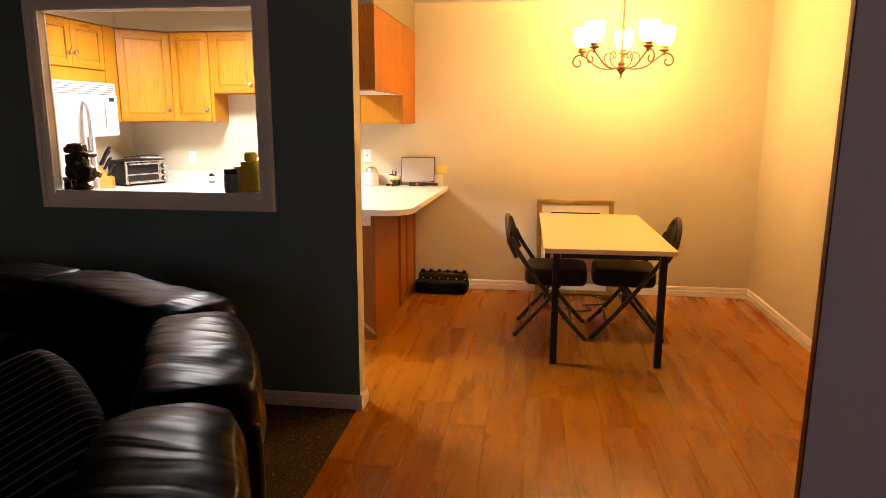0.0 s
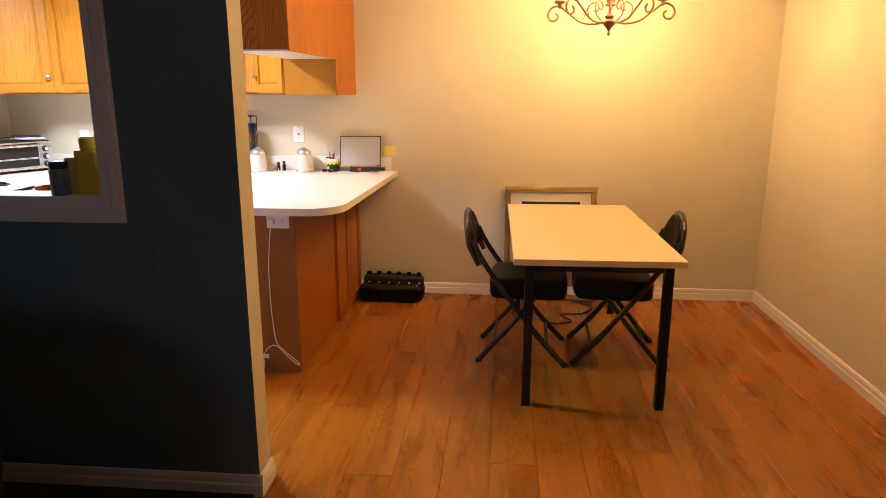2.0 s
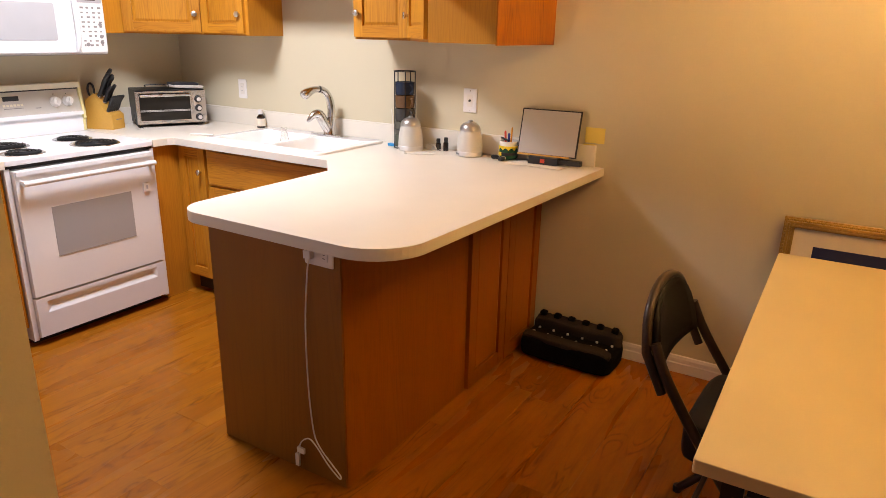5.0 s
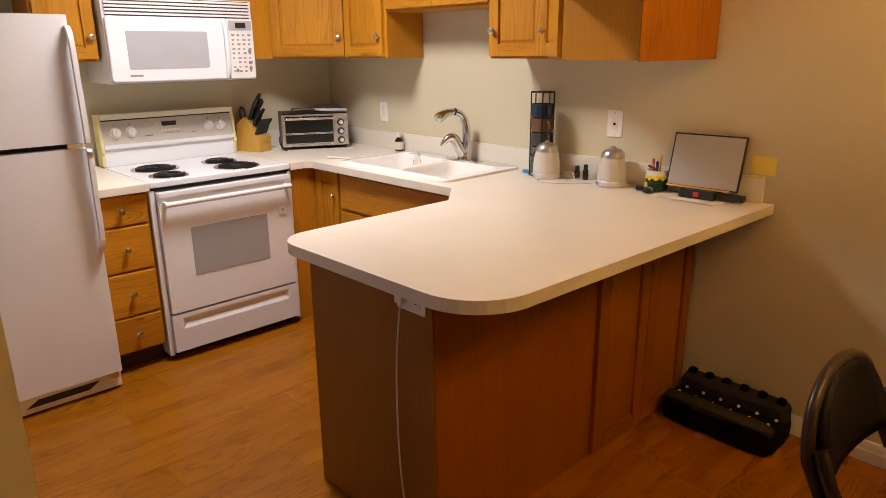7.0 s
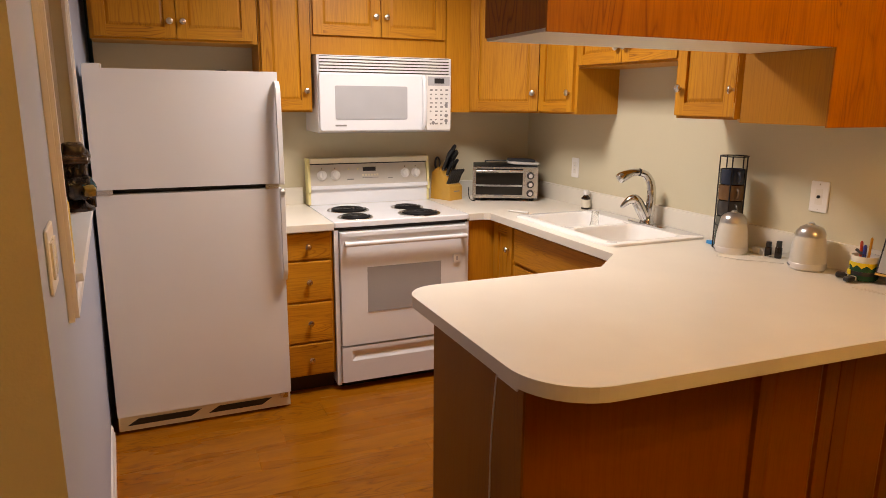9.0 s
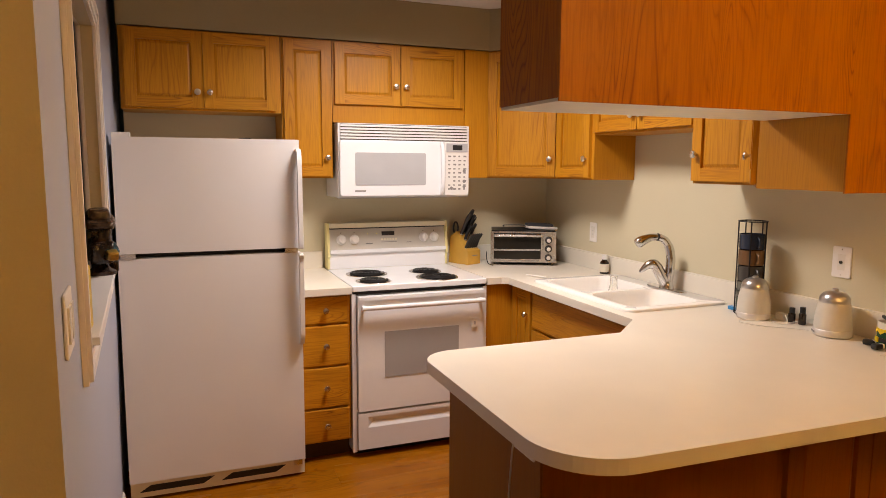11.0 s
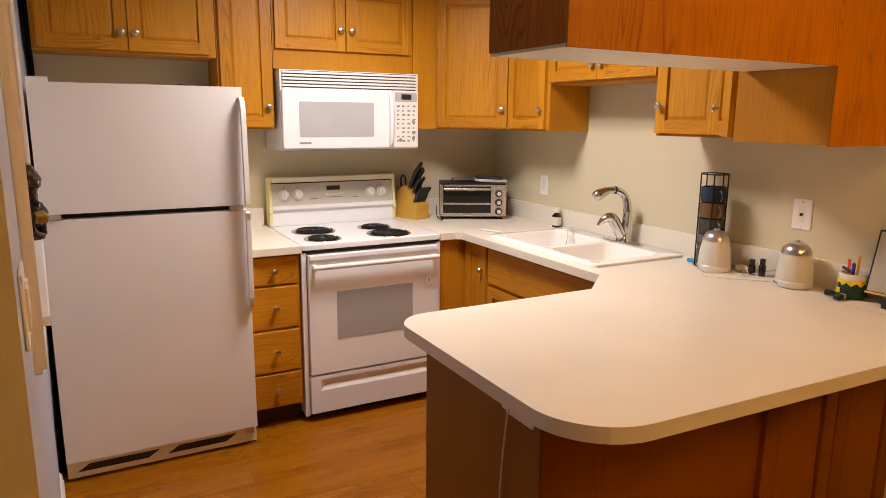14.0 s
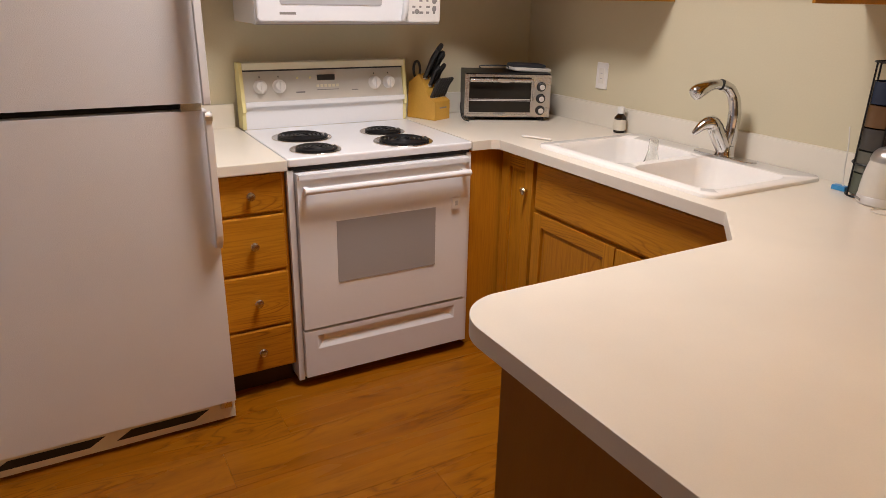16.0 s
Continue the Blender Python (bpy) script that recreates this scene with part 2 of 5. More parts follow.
def finish(bm, name, mats, parent=None, bevel=0.0, segments=2, smooth=False, kind=""):
    if bevel:
        sharp = [e for e in bm.edges if len(e.link_faces) == 2 and e.calc_face_angle(0) > 0.5]
        bmesh.ops.bevel(bm, geom=sharp, offset=bevel, segments=segments, profile=0.5, affect="EDGES", clamp_overlap=True)
    bmesh.ops.recalc_face_normals(bm, faces=bm.faces)
    me = bpy.data.meshes.new(name)
    bm.to_mesh(me)
    bm.free()
    for m in mats if isinstance(mats, (list, tuple)) else [mats]:
        me.materials.append(m)
    if smooth:
        me.polygons.foreach_set("use_smooth", [True] * len(me.polygons))
    ob = new(name, me)
    if parent:
        ob.parent = parent
    if kind:
        ob["kind"] = kind
    return ob


def box(name, lo, hi, mat, parent=None, bevel=0.003):
    bm = bmesh.new()
    add_box(bm, *lo, *hi)
    return finish(bm, name, mat, parent, bevel)


def boxes(name, items, mat, parent=None, bevel=0.002):
    bm = bmesh.new()
    for lo, hi in items:
        add_box(bm, *lo, *hi)
    return finish(bm, name, mat, parent, bevel)


def lathe(name, profile, mat, parent=None, steps=24, at=(0, 0, 0), turn=None):
    """A turned body: profile rows are radius, height."""
    bm = bmesh.new()
    rings = []
    for r, z in profile:
        rings.append([bm.verts.new((max(r, 1e-4) * math.cos(2 * math.pi * i / steps), max(r, 1e-4) * math.sin(2 * math.pi * i / steps), z)) for i in range(steps)])
    for a, b in zip(rings, rings[1:]):
        for i in range(steps):
            bm.faces.new((a[i], a[(i + 1) % steps], b[(i + 1) % steps], b[i]))
    bm.faces.new(rings[0][::-1])
    bm.faces.new(rings[-1])
    if turn:
        bmesh.ops.transform(bm, matrix=turn, verts=bm.verts)
    bmesh.ops.translate(bm, vec=at, verts=bm.verts)
    ob = finish(bm, name, mat, parent, 0, smooth=True)
    ob.data.set_sharp_from_angle(angle=radians(40))
    return ob


def add_tube(bm, pts, radius, steps=8, closed=False):
    pts = [Vector(p) for p in pts]
    rings, side = [], None
    for i, p in enumerate(pts):
        a = pts[i - 1] if i or closed else p
        b = pts[(i + 1) % len(pts)] if i + 1 < len(pts) or closed else p
        way = (b - a).normalized()
        if side is None:
            side = way.orthogonal().normalized()
        side = (side - way * side.dot(way)).normalized()
        up = way.cross(side)
        r = radius[i] if isinstance(radius, (list, tuple)) else radius
        rings.append([bm.verts.new(p + r * (math.cos(2 * math.pi * k / steps) * side + math.sin(2 * math.pi * k / steps) * up)) for k in range(steps)])
    pairs = list(zip(rings, rings[1:])) + ([(rings[-1], rings[0])] if closed else [])
    for a, b in pairs:
        for k in range(steps):
            bm.faces.new((a[k], a[(k + 1) % steps], b[(k + 1) % steps], b[k]))
    if not closed:
        bm.faces.new(rings[0][::-1])
        bm.faces.new(rings[-1])


def tube(name, pts, radius, mat, parent=None, steps=8, closed=False):
    bm = bmesh.new()
    add_tube(bm, pts, radius, steps, closed)
    ob = finish(bm, name, mat, parent, 0, smooth=True)
    ob.data.set_sharp_from_angle(angle=radians(50))
    return ob


def spline(pts, n=8, closed=False):
    """Points along a smooth curve through pts."""
    p = [Vector(q) for q in pts]
    out = []
    last = len(p) if closed else len(p) - 1
    for i in range(last):
        a, b = p[i], p[(i + 1) % len(p)]
        z = p[i - 1] if i or closed else a
        c = p[(i + 2) % len(p)] if i + 2 < len(p) or closed else b
        for k in range(n):
            t = k / n
            out.append(0.5 * (2 * a + (b - z) * t + (2 * z - 5 * a + 4 * b - c) * t * t + (3 * a - z - 3 * b + c) * t ** 3))
    if not closed:
        out.append(p[-1])
    return out


def rounded(points, steps=12):
    """A polygon with rounded corners: rows of x, y, radius."""
    out = []
    for i, (x, y, r) in enumerate(points):
        p, a, b = Vector((x, y)), Vector(points[i - 1][:2]), Vector(points[(i + 1) % len(points)][:2])
        if r <= 0:
            out.append(p)
            continue
        u, v = (a - p).normalized(), (b - p).normalized()
        half = u.angle(v) / 2
        d = r / math.tan(half)
        centre = p + (u + v).normalized() * (r / math.sin(half))
        s, e = p + u * d - centre, p + v * d - centre
        sweep = s.angle_signed(e)
        for k in range(steps + 1):
            ang = -sweep * k / steps
            out.append(centre + Vector((s.x * math.cos(ang) - s.y * math.sin(ang), s.x * math.sin(ang) + s.y * math.cos(ang))))
    return out


def rect(x0, y0, x1, y1, r):
    return rounded([(x0, y0, r), (x1, y0, r), (x1, y1, r), (x0, y1, r)])


def slab(name, outline, z0, z1, mat, parent=None, bevel=0.0, holes=(), segments=2):
    """A flat plate with an outline and holes."""
    bm = bmesh.new()
    for loop in (outline, *holes):
        vs = [bm.verts.new((p[0], p[1], z0)) for p in loop]
        for i in range(len(vs)):
            bm.edges.new((vs[i - 1], vs[i]))
    bmesh.ops.triangle_fill(bm, edges=bm.edges[:], use_beauty=True)
    bmesh.ops.dissolve_limit(bm, angle_limit=0.01, verts=bm.verts[:], edges=bm.edges[:]) if not holes else None
    ext = bmesh.ops.extrude_face_region(bm, geom=bm.faces[:])
    bmesh.ops.translate(bm, vec=(0, 0, z1 - z0), verts=[g for g in ext["geom"] if isinstance(g, bmesh.types.BMVert)])
    if bevel:
        bmesh.ops.recalc_face_normals(bm, faces=bm.faces)
        rim = [e for e in bm.edges if len(e.link_faces) == 2 and abs(e.verts[0].co.z - e.verts[1].co.z) < 1e-6 and e.calc_face_angle(0) > 0.8]
        bmesh.ops.bevel(bm, geom=rim, offset=bevel, segments=segments, profile=0.5, affect="EDGES", clamp_overlap=True)
    return finish(bm, name, mat, parent, 0)


def thing(name, at, rz=0.0, label="", category="", group=""):
    ob = new(name)
    ob.empty_display_size = 0.1
    ob.matrix_world = pose(*at, 0, 0, rz)
    return tagged(ob, label, category, group)


# ---- structure ----
NORTH, WEST, EAST = 8.0, -2.79, 2.71
W0, W1 = 5.382, 5.435          # pass-through wall, living side and kitchen side
TOP = 2.44
SKEW = math.degrees(math.atan(0.05))   # the kitchen face of that wall runs slightly off square


def face_y(x):
    """The kitchen face of the pass-through wall at x."""
    return max(W0 + 0.013, 5.500 + 0.05 * x)


OX0, OX1, OZ0, OZ1 = -1.60, -0.485, 1.115, 2.02   # pass-through opening


def wall(name, lo, hi, mat, label, second=None, facing=None):
    bm = bmesh.new()
    add_box(bm, *lo, *hi)
    bmesh.ops.recalc_face_normals(bm, faces=bm.faces)
    if second:
        for f in bm.faces:
            if f.normal.dot(Vector(facing)) > 0.5:
                f.material_index = 1
    return tagged(finish(bm, name, [mat, second] if second else mat), label, "wall", kind="structure")


wall("wall_north", (WEST - 0.12, NORTH, 0), (EAST + 0.12, NORTH + 0.12, TOP), WALL_CREAM, "cream painted wall behind the counter and dining table")
wall("wall_west", (WEST - 0.12, 5.43, 0), (WEST, NORTH, TOP), WALL_CREAM, "cream painted kitchen wall behind the range")
wall("wall_east", (EAST, 3.98, 0), (EAST + 0.12, NORTH, TOP), WALL_CREAM, "cream painted dining wall with white baseboard")
wall("wall_hall_return", (2.27, 3.86, 0), (EAST + 0.12, 3.98, TOP), WALL_CREAM, "cream painted wall return beside the hall")


def pass_wall():
    """The slate wall with its framed opening: one mesh of four blocks round the hole, cream at its end."""
    bm = bmesh.new()
    outline = [(-3.0, 0), (-2.1, 0), (0, 0), (0, TOP), (-2.1, TOP), (-3.0, TOP)]
    hole = [(OX0, OZ0), (OX1, OZ0), (OX1, OZ1), (OX0, OZ1)]
    for loop in (outline, hole):
        vs = [bm.verts.new((x, W0, z)) for x, z in loop]
        for i in range(len(loop)):
            bm.edges.new((vs[i - 1], vs[i]))
    bmesh.ops.triangle_fill(bm, edges=bm.edges[:], use_beauty=True)
    ext = bmesh.ops.extrude_face_region(bm, geom=bm.faces[:])
    for g in ext["geom"]:
        if isinstance(g, bmesh.types.BMVert):
            g.co.y = face_y(g.co.x)
    bmesh.ops.recalc_face_normals(bm, faces=bm.faces)
    for f in bm.faces:
        if f.normal.y < -0.5:
            f.material_index = 0
        elif f.normal.y > 0.5:
            f.material_index = 2
        else:
            f.material_index = 1
    return tagged(finish(bm, "wall_pass_through", [WALL_BLUE, WALL_CREAM, WALL_KITCHEN]), "dark slate-blue wall with a framed pass-through opening", "wall", kind="structure")


WALL_KITCHEN = plain("pale_blue_wall_paint", (0.42, 0.46, 0.56), 0.55, 0, 160, 0.03, 0.25, 1.2, 0.35)
pass_wall()
wall("wall_living_west", (-3.6, -1.62, 0), (-3.48, W0, 0.7), WALL_BLUE, "dark slate-blue living room wall below the window")
wall("wall_living_west_upper", (-3.6, -1.62, 2.1), (-3.48, W0, TOP), WALL_BLUE, "dark slate-blue living room wall above the window")
wall("wall_living_west_side", (-3.6, 2.9, 0.7), (-3.48, W0, 2.1), WALL_BLUE, "dark slate-blue living room wall beside the window")
wall("wall_living_west_corner", (-3.6, -1.62, 0.7), (-3.48, 1.5, 2.1), WALL_BLUE, "dark slate-blue living room wall beside the window")
wall("wall_living_north", (-3.6, W0, 0), (-3.0, W0 + 0.1, TOP), WALL_BLUE, "dark slate-blue living room wall beside the pass-through")
wall("wall_south", (-3.6, -1.74, 0), (2.95, -1.62, TOP), WALL_BLUE, "dark slate-blue wall closing the living room")
wall("wall_hall_east", (2.27, -1.62, 0), (2.39, 3.86, TOP), WALL_GREY, "grey painted hall wall")
tagged(box("ceiling", (-3.6, -1.74, TOP), (2.95, 8.12, TOP + 0.1), CEILING_PAINT, None, 0), "flat off-white painted ceiling", "ceiling", kind="structure")
tagged(box("subfloor", (-3.6, -1.74, -0.12), (2.95, 8.12, -0.012), DARK_GAP, None, 0), "dark subfloor under the boards", "floor", kind="structure")
tagged(box("carpet", (-3.48, -1.62, -0.012), (-0.02, W0, 0.008), CARPET, None, 0.004), "short brown speckled living room carpet", "carpet", kind="structure")
def baseboard(name, a, b, normal):
    """White baseboard with a stepped top, along a wall from a to b."""
    a, b, nrm = Vector((*a, 0)), Vector((*b, 0)), Vector((*normal, 0))
    bm = bmesh.new()
    profile = [(0.0, 0.0), (0.014, 0.0), (0.014, 0.045), (0.010, 0.050), (0.010, 0.068), (0.006, 0.080), (0.0, 0.084)]
    ends = [[bm.verts.new(p + nrm * (d + 0.0005) + Vector((0, 0, z))) for d, z in profile] for p in (a, b)]
    for i in range(len(profile)):
        j = (i + 1) % len(profile)
        bm.faces.new((ends[0][i], ends[0][j], ends[1][j], ends[1][i]))
    bm.faces.new(ends[0])
    bm.faces.new(ends[1][::-1])
    return tagged(finish(bm, name, TRIM_WHITE), "white stepped wooden baseboard", "baseboard", kind="structure")


baseboard("baseboard_north", (-0.16, NORTH), (EAST, NORTH), (0, -1))
baseboard("baseboard_east", (EAST, NORTH - 0.015), (EAST, 3.98), (-1, 0))
baseboard("baseboard_pass", (-3.48, W0), (0.014, W0), (0, -1))
baseboard("baseboard_end", (0, W0), (0, face_y(0) + 0.014), (1, 0))
baseboard("baseboard_kitchen", (-1.95, face_y(-1.95)), (0.0, face_y(0)), (0, 1))


def casing(y, out):
    """Moulded white trim round the pass-through, on one side of the wall."""
    bm = bmesh.new()
    for w0, w1, d in ((0.0, 0.075, 0.012), (0.012, 0.030, 0.018), (0.048, 0.068, 0.021)):
        y0, y1 = sorted((y, y + out * d))
        add_box(bm, OX0 - w1, y0, OZ0 - w1, OX0 - w0, y1, OZ1 + w1)
        add_box(bm, OX1 + w0, y0, OZ0 - w1, OX1 + w1, y1, OZ1 + w1)
        add_box(bm, OX0 - w0, y0, OZ0 - w1, OX1 + w0, y1, OZ0 - w0)
        add_box(bm, OX0 - w0, y0, OZ1 + w0, OX1 + w0, y1, OZ1 + w1)
    return finish(bm, "trim_pass_through", TRIM_WHITE, None, 0.002)


tagged(casing(W0 - 0.0005, -1), "white moulded trim round the pass-through", "trim", kind="structure")
inner = casing(0.0005, 1)
inner.matrix_world = pose(0, face_y(0), 0, 0, 0, SKEW)
tagged(inner, "white moulded trim round the pass-through", "trim", kind="structure")
sill = slab("window_sill", [Vector(p) for p in ((OX0 + 0.002, W0 - 0.012), (OX1 - 0.002, W0 - 0.012), (OX1 - 0.002, face_y(OX1) + 0.034), (OX0 + 0.002, face_y(OX0) + 0.034))], OZ0 - 0.004, OZ0 + 0.016, TRIM_WHITE, None, 0.003)
tagged(sill, "white painted ledge of the pass-through", "sill", kind="structure")

# soffits over the cabinets
CAB_TOP, CAB_LOW = 2.20, 1.455
UX, UY = -2.51, 7.72          # fronts of the wall cabinets
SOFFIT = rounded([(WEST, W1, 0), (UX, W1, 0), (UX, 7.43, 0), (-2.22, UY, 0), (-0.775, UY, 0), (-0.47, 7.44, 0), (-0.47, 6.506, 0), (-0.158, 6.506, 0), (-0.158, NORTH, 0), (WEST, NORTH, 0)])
tagged(slab("soffit", SOFFIT, CAB_TOP + 0.004, TOP, SOFFIT_TAN), "olive-tan boxed soffit above the kitchen cabinets", "soffit", kind="structure")


# ---- kitchen cabinets ----
def knob(parent, x, z, y=-0.019):
    return lathe("knob", [(0.006, 0), (0.006, 0.008), (0.0075, 0.011), (0.015, 0.016), (0.0165, 0.021), (0.014, 0.026), (0.006, 0.0285)], NICKEL, parent, 16, (x, y, z), pose(0, 0, 0, 90))


def door(parent, x0, z0, w, h, knob_at=None, stile=0.052, flat=False, woods=None):
    """A framed oak door: two stiles, two rails and a raised centre panel, front towards -y."""
    th = 0.019
    bm = bmesh.new()
    if flat:
        add_box(bm, 0, -th, 0, w, 0, h, 1)
        bmesh.ops.recalc_face_normals(bm, faces=bm.faces)
    else:
        add_box(bm, 0, -th, 0, stile, 0, h)
        add_box(bm, w - stile, -th, 0, w, 0, h)
        add_box(bm, stile, -th + 0.0006, 0, w - stile, 0, stile, 1)
        add_box(bm, stile, -th + 0.0006, h - stile, w - stile, 0, h, 1)
    ob = finish(bm, "door" if not flat else "drawer", woods or [OAK_V, OAK_H], parent, 0.0035 if not flat else 0.006)
    ob.location = (x0, 0, z0)
    if not flat:
        bm = bmesh.new()
        a, b, c = stile - 0.004, stile + 0.004, stile + 0.017
        rings = []
        for m, y in ((a, -0.007), (b, -0.007), (c, -0.0125), (c + 0.001, -0.0125)):
            rings.append([bm.verts.new(p) for p in ((m, y, m), (w - m, y, m), (w - m, y, h - m), (m, y, h - m))])
        for r, s in zip(rings, rings[1:]):
            for i in range(4):
                bm.faces.new((r[i], r[(i + 1) % 4], s[(i + 1) % 4], s[i]))
        bm.faces.new(rings[-1])
        finish(bm, "panel", woods[0] if woods else OAK_V if h > 0.3 or w < h else OAK_H, ob)
    if knob_at:
        knob(ob, *knob_at)
    return ob


def cabinet(name, at, rz, w, d, h, fronts, label, toe=0.0, group="oak wall cabinets"):
    """A cabinet whose front-left-lower corner is at; fronts: x, z, width, height, knob, kind."""
    top = thing(name, at, rz, label, "cabinet", group)
    bm = bmesh.new()
    add_box(bm, 0, 0, toe, w, d, h)
    finish(bm, "body", OAK_BODY, top, 0.0015, 1)
    if toe:
        box("toe_kick", (0.0, 0.06, 0), (w, d, toe - 0.0005), TOE_BROWN, top, 0)
    for x, z, fw, fh, k, flat in fronts:
        door(top, x, z, fw, fh, k, flat=flat)
    return top


bx = UX - 0.019
cabinet("wall_cabinet", (bx, W1 + 0.004, 1.80), 90, 0.776, bx - WEST - 0.001, 0.40,
        [(0.022, 0.012, 0.363, 0.380, (0.335, 0.08), False), (0.389, 0.012, 0.363, 0.380, (0.028, 0.08), False)], "honey oak cabinet with two doors above the refrigerator")
cabinet("wall_cabinet", (bx, 6.218, CAB_LOW), 90, 0.272, bx - WEST - 0.001, 0.745,
        [(0.012, 0.012, 0.252, 0.722, (0.226, 0.10), False)], "tall narrow honey oak cabinet beside the microwave")
cabinet("wall_cabinet", (bx, 6.493, 1.762), 90, 0.784, bx - WEST - 0.001, 0.438,
        [(0.012, 0.100, 0.374, 0.326, (0.346, 0.105), False), (0.392, 0.100, 0.374, 0.326, (0.028, 0.105), False)], "honey oak cabinet with two doors above the microwave")
cabinet("wall_cabinet", (bx + 0.010, 7.280, CAB_LOW), 90, 0.150, bx - WEST - 0.012, 0.745, [], "narrow honey oak filler panel beside the microwave")


def corner_cabinet(name, pts, a, b, z, h, label, knob_left):
    """A diagonal corner cabinet: plan outline, with one door between a and b."""
    top = thing(name, (0, 0, 0), 0, label, "cabinet", "oak wall cabinets")
    slab("body", [Vector(p) for p in pts], z, z + h, OAK_BODY, top)
    w = (Vector(b) - Vector(a)).length
    ang = math.degrees(math.atan2(b[1] - a[1], b[0] - a[0]))
    ob = door(top, 0, 0, w - 0.016, h - 0.024, (0.03, 0.10) if knob_left else (w - 0.046, 0.10))
    ob.matrix_basis = pose(a[0], a[1], z + 0.012, 0, 0, ang) @ pose(0.008, -0.001, 0)
    return top


corner_cabinet("corner_wall_cabinet", [(WEST + 0.001, 7.432), (bx, 7.432), (-2.222, UY + 0.019), (-2.222, NORTH - 0.001), (WEST + 0.001, NORTH - 0.001)],
               (bx, 7.436), (-2.226, UY + 0.019), CAB_LOW, 0.745, "honey oak diagonal corner cabinet above the toaster oven", False)
by = UY + 0.019
cabinet("wall_cabinet", (-2.220, by, CAB_LOW), 0, 0.372, NORTH - by - 0.001, 0.745,
        [(0.012, 0.012, 0.335, 0.722, (0.308, 0.10), False)], "honey oak cabinet with one door beside the sink")
cabinet("wall_cabinet", (-1.846, by, 1.69), 0, 0.740, NORTH - by - 0.001, 0.51,
        [(0.004, 0.012, 0.364, 0.488, (0.336, 0.07), False), (0.372, 0.012, 0.364, 0.488, (0.028, 0.07), False)], "short honey oak cabinet with two doors over the sink")
cabinet("wall_cabinet", (-1.104, by, CAB_LOW), 0, 0.328, NORTH - by - 0.001, 0.745,
        [(0.006, 0.012, 0.316, 0.722, (0.028, 0.11), False)], "honey oak cabinet with one door above the counter")
corner_cabinet("corner_wall_cabinet", [(-0.774, by), (-0.488, 7.452), (-0.161, 7.452), (-0.161, NORTH - 0.001), (-0.774, NORTH - 0.001)],
               (-0.772, by), (-0.488, 7.454), CAB_LOW, 0.745, "honey oak diagonal corner cabinet with plain orange-lit veneer end", True)

hang = thing("hanging_cabinet", (0, 0, 0), 0, "oak-veneered cabinet hung over the peninsula with a pale underside", "cabinet", "oak wall cabinets")
box("body", (-0.47, 6.506, 1.680), (-0.161, 7.450, CAB_TOP), VENEER, hang, 0.0015)
box("underside", (-0.466, 6.510, 1.672), (-0.165, 7.446, 1.6795), COUNTER, hang, 0.0)
box("veneer_panel", (-0.1605, 6.502, 1.670), (-0.155, 7.429, CAB_TOP), VENEER, hang, 0.001)
end = thing("end_panel", (0, 0, 0), 0, "oak veneer panel covering the corner cabinet's end", "panel")
box("veneer_panel", (-0.1605, 7.4295, CAB_LOW - 0.004), (-0.155, NORTH - 0.001, CAB_TOP), VENEER, end, 0.001)

# base cabinets
COUNTER_Z, BASE_H = 0.915, 0.876
FX = -2.115    # fronts of the base cabinets on the west side
fbx = FX - 0.019
drawers = [(0.012, 0.729, 0.238, 0.138), (0.012, 0.510, 0.238, 0.209), (0.012, 0.290, 0.238, 0.210), (0.012, 0.108, 0.238, 0.172)]
cabinet("drawer_cabinet", (fbx, 6.221, 0), 90, 0.262, fbx - WEST - 0.001, BASE_H,
        [(x, z, w, h, (w / 2, h / 2), True) for x, z, w, h in drawers], "honey oak cabinet with four drawers", 0.10, "oak base cabinets")
FY = 7.405
fby = FY + 0.019
cabinet("base_cabinet", (WEST + 0.001, 7.250, 0), 0, fbx - WEST - 0.001, NORTH - 7.251, BASE_H, [], "honey oak corner base cabinet beside the range", 0.0, "oak base cabinets")
cabinet("base_cabinet", (fbx + 0.001, fby, 0), 0, 0.236, NORTH - fby - 0.001, BASE_H,
        [(0.016, 0.115, 0.212, 0.748, (0.178, 0.62), False)], "narrow honey oak base cabinet with one door", 0.10, "oak base cabinets")
cabinet("sink_cabinet", (fbx + 0.239, fby, 0), 0, 0.965, NORTH - fby - 0.001, 0.70,
        [(0.010, 0.115, 0.46, 0.545, (0.43, 0.43), False), (0.476, 0.115, 0.46, 0.545, (0.03, 0.43), False)], "honey oak sink cabinet with two doors and a false drawer front", 0.10, "oak base cabinets")
sk = bpy.data.objects["sink_cabinet"]
boxes("face_frame", [((0, 0, 0.70), (0.965, 0.019, BASE_H)), ((0, 0.019, 0.70), (0.018, 0.5, BASE_H)), ((0.947, 0.019, 0.70), (0.965, 0.5, BASE_H))], OAK_H, sk, 0)
door(sk, 0.010, 0.675, 0.926, 0.185, None, flat=True)

PX0, PX1, PY0 = -0.766, -0.170, 6.492
pen = thing("peninsula", (0, 0, 0), 0, "oak-veneered peninsula base with framed panels under the counter", "cabinet", "oak base cabinets")
# body and side panels carry their shade in the veneer colour
box("body", (PX0, PY0, 0.0), (PX1, NORTH - 0.016, BASE_H), VENEER_SHADED_RED, pen, 0.0015)
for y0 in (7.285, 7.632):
    side = door(pen, 0, 0, 0.342, 0.855, None, 0.06, False, [VENEER_SHADED_RED, VENEER_SHADED_RED])
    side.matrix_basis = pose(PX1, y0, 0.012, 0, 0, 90)
